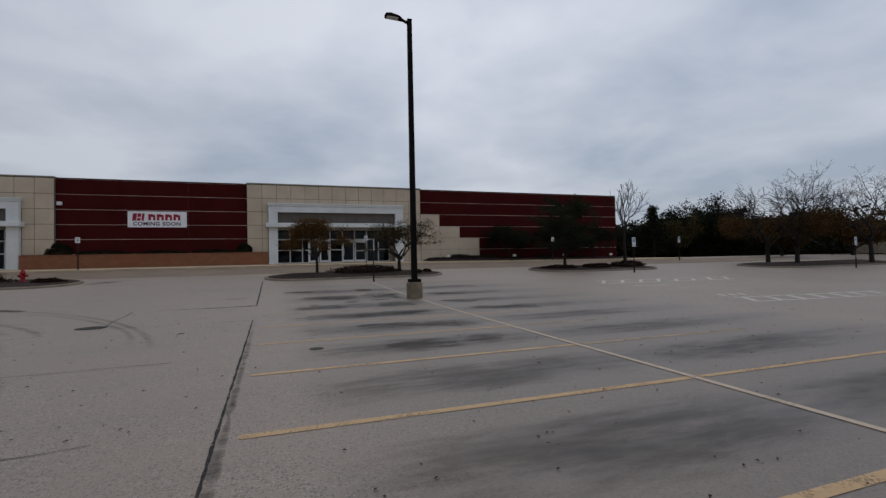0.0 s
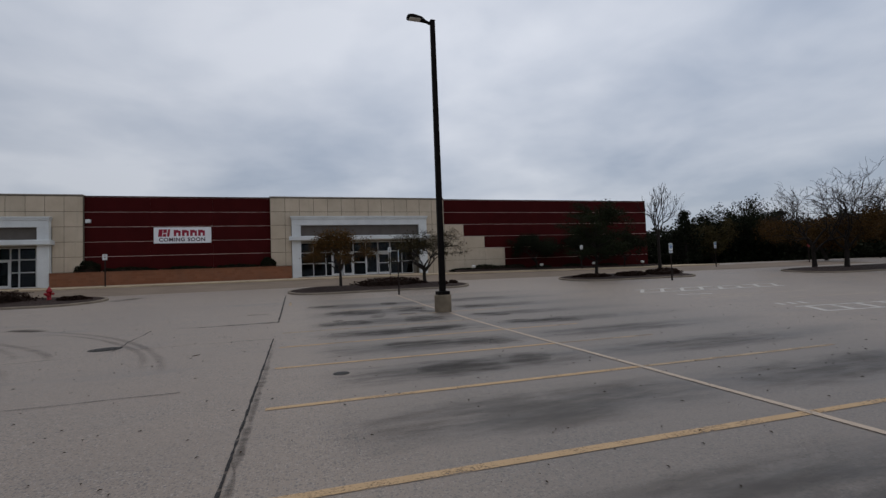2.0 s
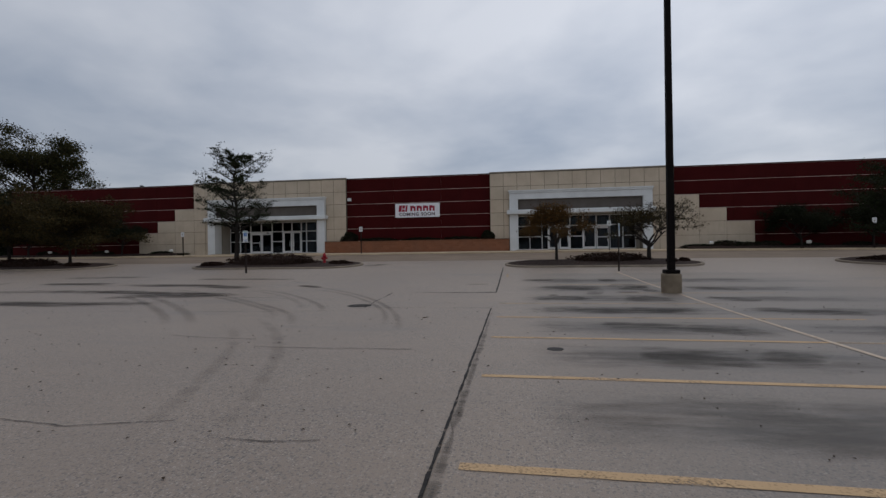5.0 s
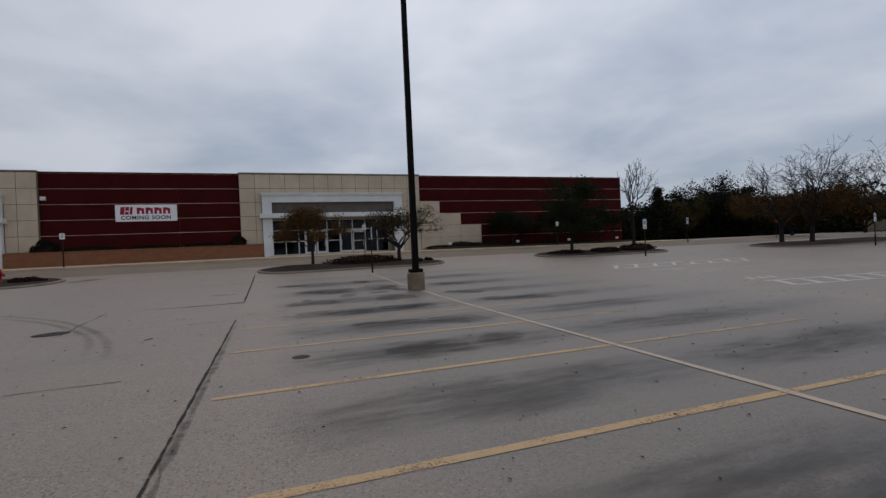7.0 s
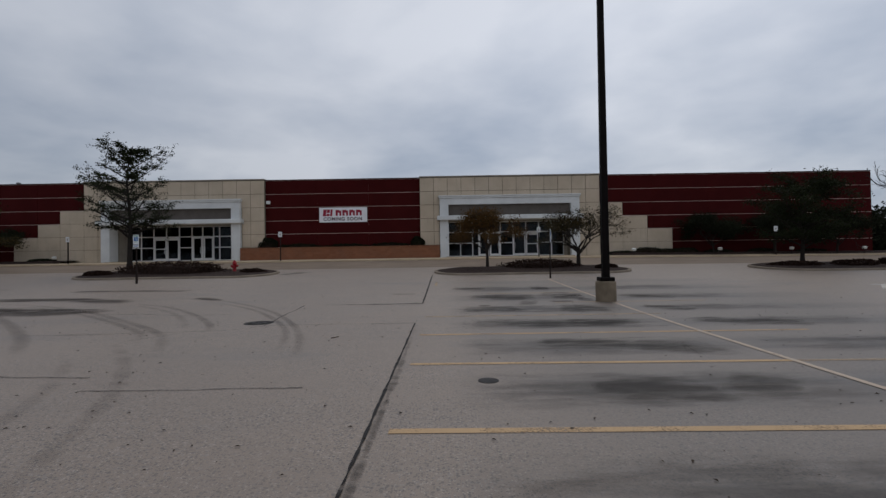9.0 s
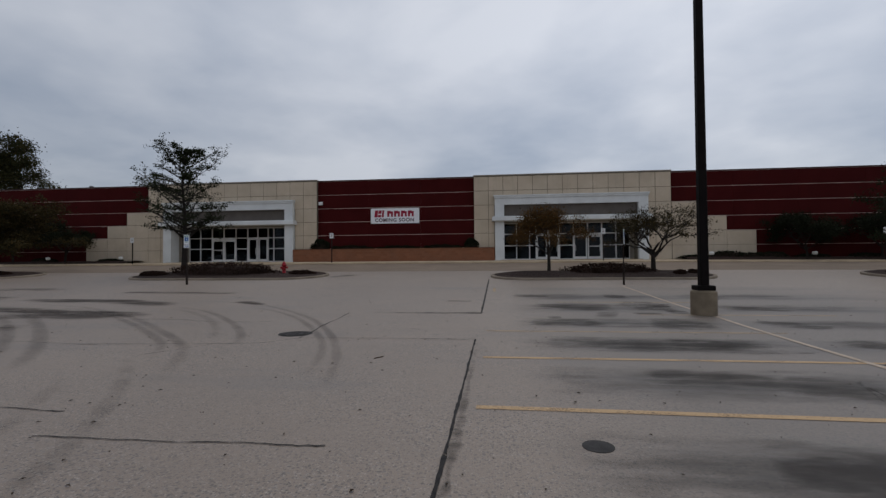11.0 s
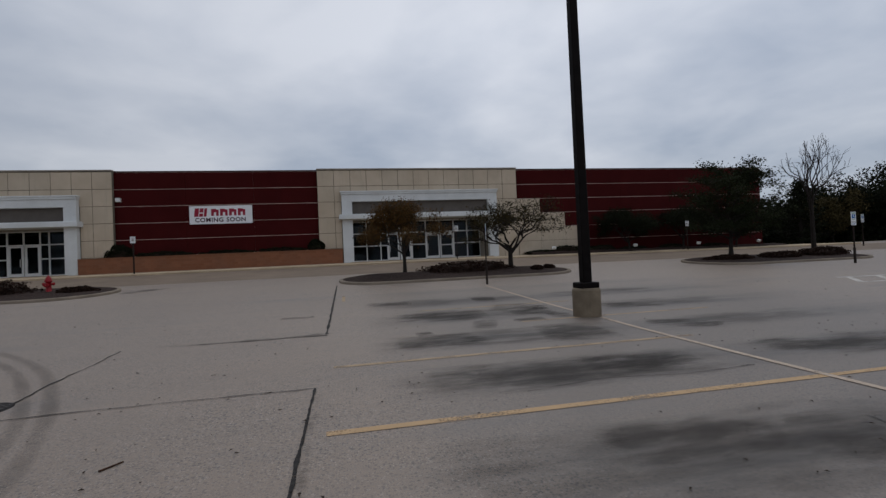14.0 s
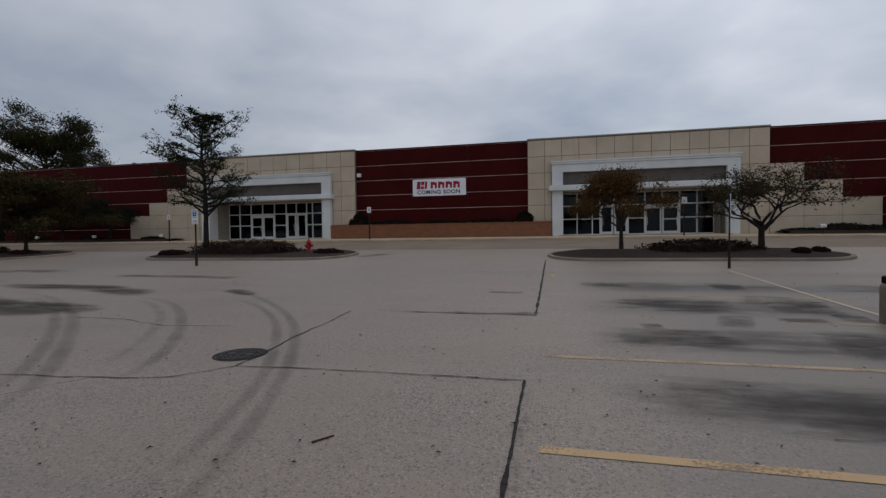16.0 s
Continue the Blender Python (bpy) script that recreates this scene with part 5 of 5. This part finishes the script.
SKID = [([(-18.9, 21.3), (-16.4, 21.0), (-14.3, 20.9), (-12.9, 20.5), (-11.2, 19.95)], 0.55), ([(-18.5, 18.6), (-16.4, 18.5), (-13.9, 18.2), (-11.7, 18.0), (-10.3, 17.4)], 0.5), ([(-16.4, 23.6), (-13.8, 23.5), (-10.8, 23.3)], 0.35), ([(-15.5, 16.9), (-13.5, 17.6), (-12.2, 17.5), (-11.0, 17.3)], 0.8), ([(-21, 15.0), (-14.5, 14.9), (-11.8, 15.2)], 0.7), ([(-24, 21.6), (-21.5, 21.7), (-19.3, 21.4)], 0.5), ([(-9.4, 20.9), (-8.6, 20.5), (-8.0, 20.1)], 0.3)]
for k, (pts, w) in enumerate(SKID):
    ribbon("skid_mark", smooth_path(pts), 2.3 * w, M["skid"], "long dark skid mark on the concrete", "skid mark", 0.0095 + 0.0005 * k)
STAIN = [([(-24, 18.6), (-18, 18.9), (-14, 18.6)], 0.7), ([(-26, 24.5), (-20, 24.8)], 0.7), ([(-34, 17.8), (-27, 18.2)], 0.9), ([(-30, 21.5), (-26, 21.9)], 0.8), ([(-9.5, 30.4), (-8.2, 32.0)], 0.7), ([(-1.75, 21.15), (-0.8, 21.1)], 0.22),
         ([(1.2, 19.95), (2.4, 19.9), (3.6, 19.8)], 1.1), ([(4.0, 20.8), (4.7, 20.5), (5.4, 20.0)], 0.8), ([(4.2, 19.8), (5.4, 19.7)], 0.8), ([(6.6, 19.85), (7.6, 19.6), (8.5, 19.25)], 0.5), ([(3.8, 16.9), (4.5, 16.75), (5.2, 16.7)], 1.2), ([(2.8, 18.4), (3.4, 18.2)], 0.7), ([(6.4, 17.2), (7.0, 16.7), (7.6, 16.25)], 0.6), ([(0.9, 16.95), (1.7, 16.85), (2.6, 17.1)], 0.9),
         ([(1.0, 14.2), (2.2, 14.05), (3.4, 14.0), (4.9, 13.95)], 1.0), ([(3.3, 14.2), (5.1, 14.1)], 0.7), ([(6.5, 14.5), (7.5, 14.0), (8.8, 13.6)], 0.8), ([(3.8, 11.5), (4.2, 11.15), (4.6, 10.9), (5.2, 10.95)], 0.8), ([(2.1, 11.65), (3.8, 11.45)], 0.7), ([(4.0, 8.9), (4.7, 8.4)], 0.8), ([(2.2, 8.75), (2.9, 8.55), (3.7, 8.55)], 0.9), ([(3.9, 22.4), (4.7, 22.35)], 0.6), ([(1.4, 17.7), (1.8, 17.72)], 0.3), ([(4.9, 18.9), (5.5, 18.85)], 0.5), ([(3.9, 18.55), (4.7, 18.6)], 0.3), ([(0.6, 22.7), (2.0, 22.5)], 0.5)]
for k, (pts, w) in enumerate(STAIN):
    ribbon("stain", smooth_path(pts), w * (1.9 if pts[0][1] > 15 else 1.6), M["stain"], "dark oil stain on the concrete", "stain", 0.0035 + 0.0004 * (k % 6))

for k, y in enumerate((3.15, 5.9, 8.6, 11.3, 14.1, 16.9, 19.8, 22.4)):
    mid = 5.45 + 0.025 * y
    ribbon("grime", [(0.5, y + 0.05), (3.0, y - 0.05), (mid - 0.1, y)], 1.9, M["grime"], "wide soft band of dirt down the middle of a stall", "grime", 0.0028 + 0.0002 * (k % 2))
    ribbon("grime", [(mid + 0.3, y), (8.0, y - 0.1), (10.6, y - 0.05)], 1.7, M["grime"], "wide soft band of dirt down the middle of a stall", "grime", 0.0028 + 0.0002 * (k % 2))

cover = thing("manhole_cover", (-4.49, 14.86, 0.0), "round dark cast iron manhole cover with raised pattern", "manhole cover")
part("ring", lathe(bmesh.new(), [(0.375, -0.02), (0.375, 0.012), (0.335, 0.014), (0.33, 0.008)], 32), M["iron"], cover)
part("lid", lathe(bmesh.new(), [(0.325, -0.02), (0.325, 0.016)], 32), M["iron"], cover)
stud = mesh_of("stud", boxes((-0.022, 0.022, -0.022, 0.022, 0.0, 0.007), chamfer=0.002), M["steel_worn"])
for i in range(-4, 5):
    for j in range(-4, 5):
        if math.hypot(i, j) * 0.07 < 0.29 and min(math.hypot(i * 0.07 - 0.14, j * 0.07), math.hypot(i * 0.07 + 0.14, j * 0.07)) > 0.12:
            o = new("stud", stud)
            o.parent = cover
            o.location = (i * 0.07, j * 0.07, 0.0155)
for cx in (-0.14, 0.14):
    for r in (0.045, 0.095):
        part("raised_ring", lathe(bmesh.new(), [(r + 0.012, 0.012), (r + 0.012, 0.022), (r - 0.012, 0.0225)], 18, (cx, 0, 0)) if r < 0.06 else lathe(bmesh.new(), [(r + 0.014, 0.012), (r + 0.014, 0.019), (r - 0.014, 0.0195)], 18, (cx, 0, 0)), M["steel_worn"] if r < 0.06 else M["iron"], cover)
patch = solid("tar_patch", lathe(bmesh.new(), [(0.14, -0.01), (0.14, 0.006), (0.08, 0.008)], 18, (0.92, 9.015, 0)), M["patch"], "small round dark tar patch on the concrete", "tar patch", kind="structure")

rnd = random.Random(77)
verts, faces = [], []
for _ in range(1500):
    x, y = rnd.uniform(-16, 16), rnd.uniform(-3, 27) if rnd.random() < 0.5 else rnd.uniform(1, 16)
    s, a = rnd.uniform(0.009, 0.026), rnd.uniform(0, 6.28)
    z, b = slope(x, y) + 0.008, len(verts)
    for u, v, h in ((-1.2, 0, 0), (0, 0.55, 0.5), (1.2, 0, 0.1), (0, -0.55, 0.4)):
        verts.append((x + s * (u * math.cos(a) - v * math.sin(a)), y + s * (u * math.sin(a) + v * math.cos(a)), z + h * s))
    faces.append((b, b + 1, b + 2, b + 3))
tagged(raw("leaf_litter", verts, faces, M["leaf_litter"]), "scattered dead leaves and grit on the concrete", "leaf litter", "", "stuff")
twig = bmesh.new()
box(twig, -0.1, 0.1, -0.008, 0.008, 0.0, 0.014, 0.004)
for v in twig.verts:
    v.co.y = v.co.y * (0.75 - 4.5 * v.co.x) + 1.2 * v.co.x ** 2
bmesh.ops.rotate(twig, matrix=Matrix.Rotation(radians(52), 3, "Z"), verts=twig.verts)
bmesh.ops.translate(twig, vec=(-1.95, 12.5, 0.004), verts=twig.verts)
solid("twig", twig, M["twig"], "short brown twig lying on the concrete", "twig")
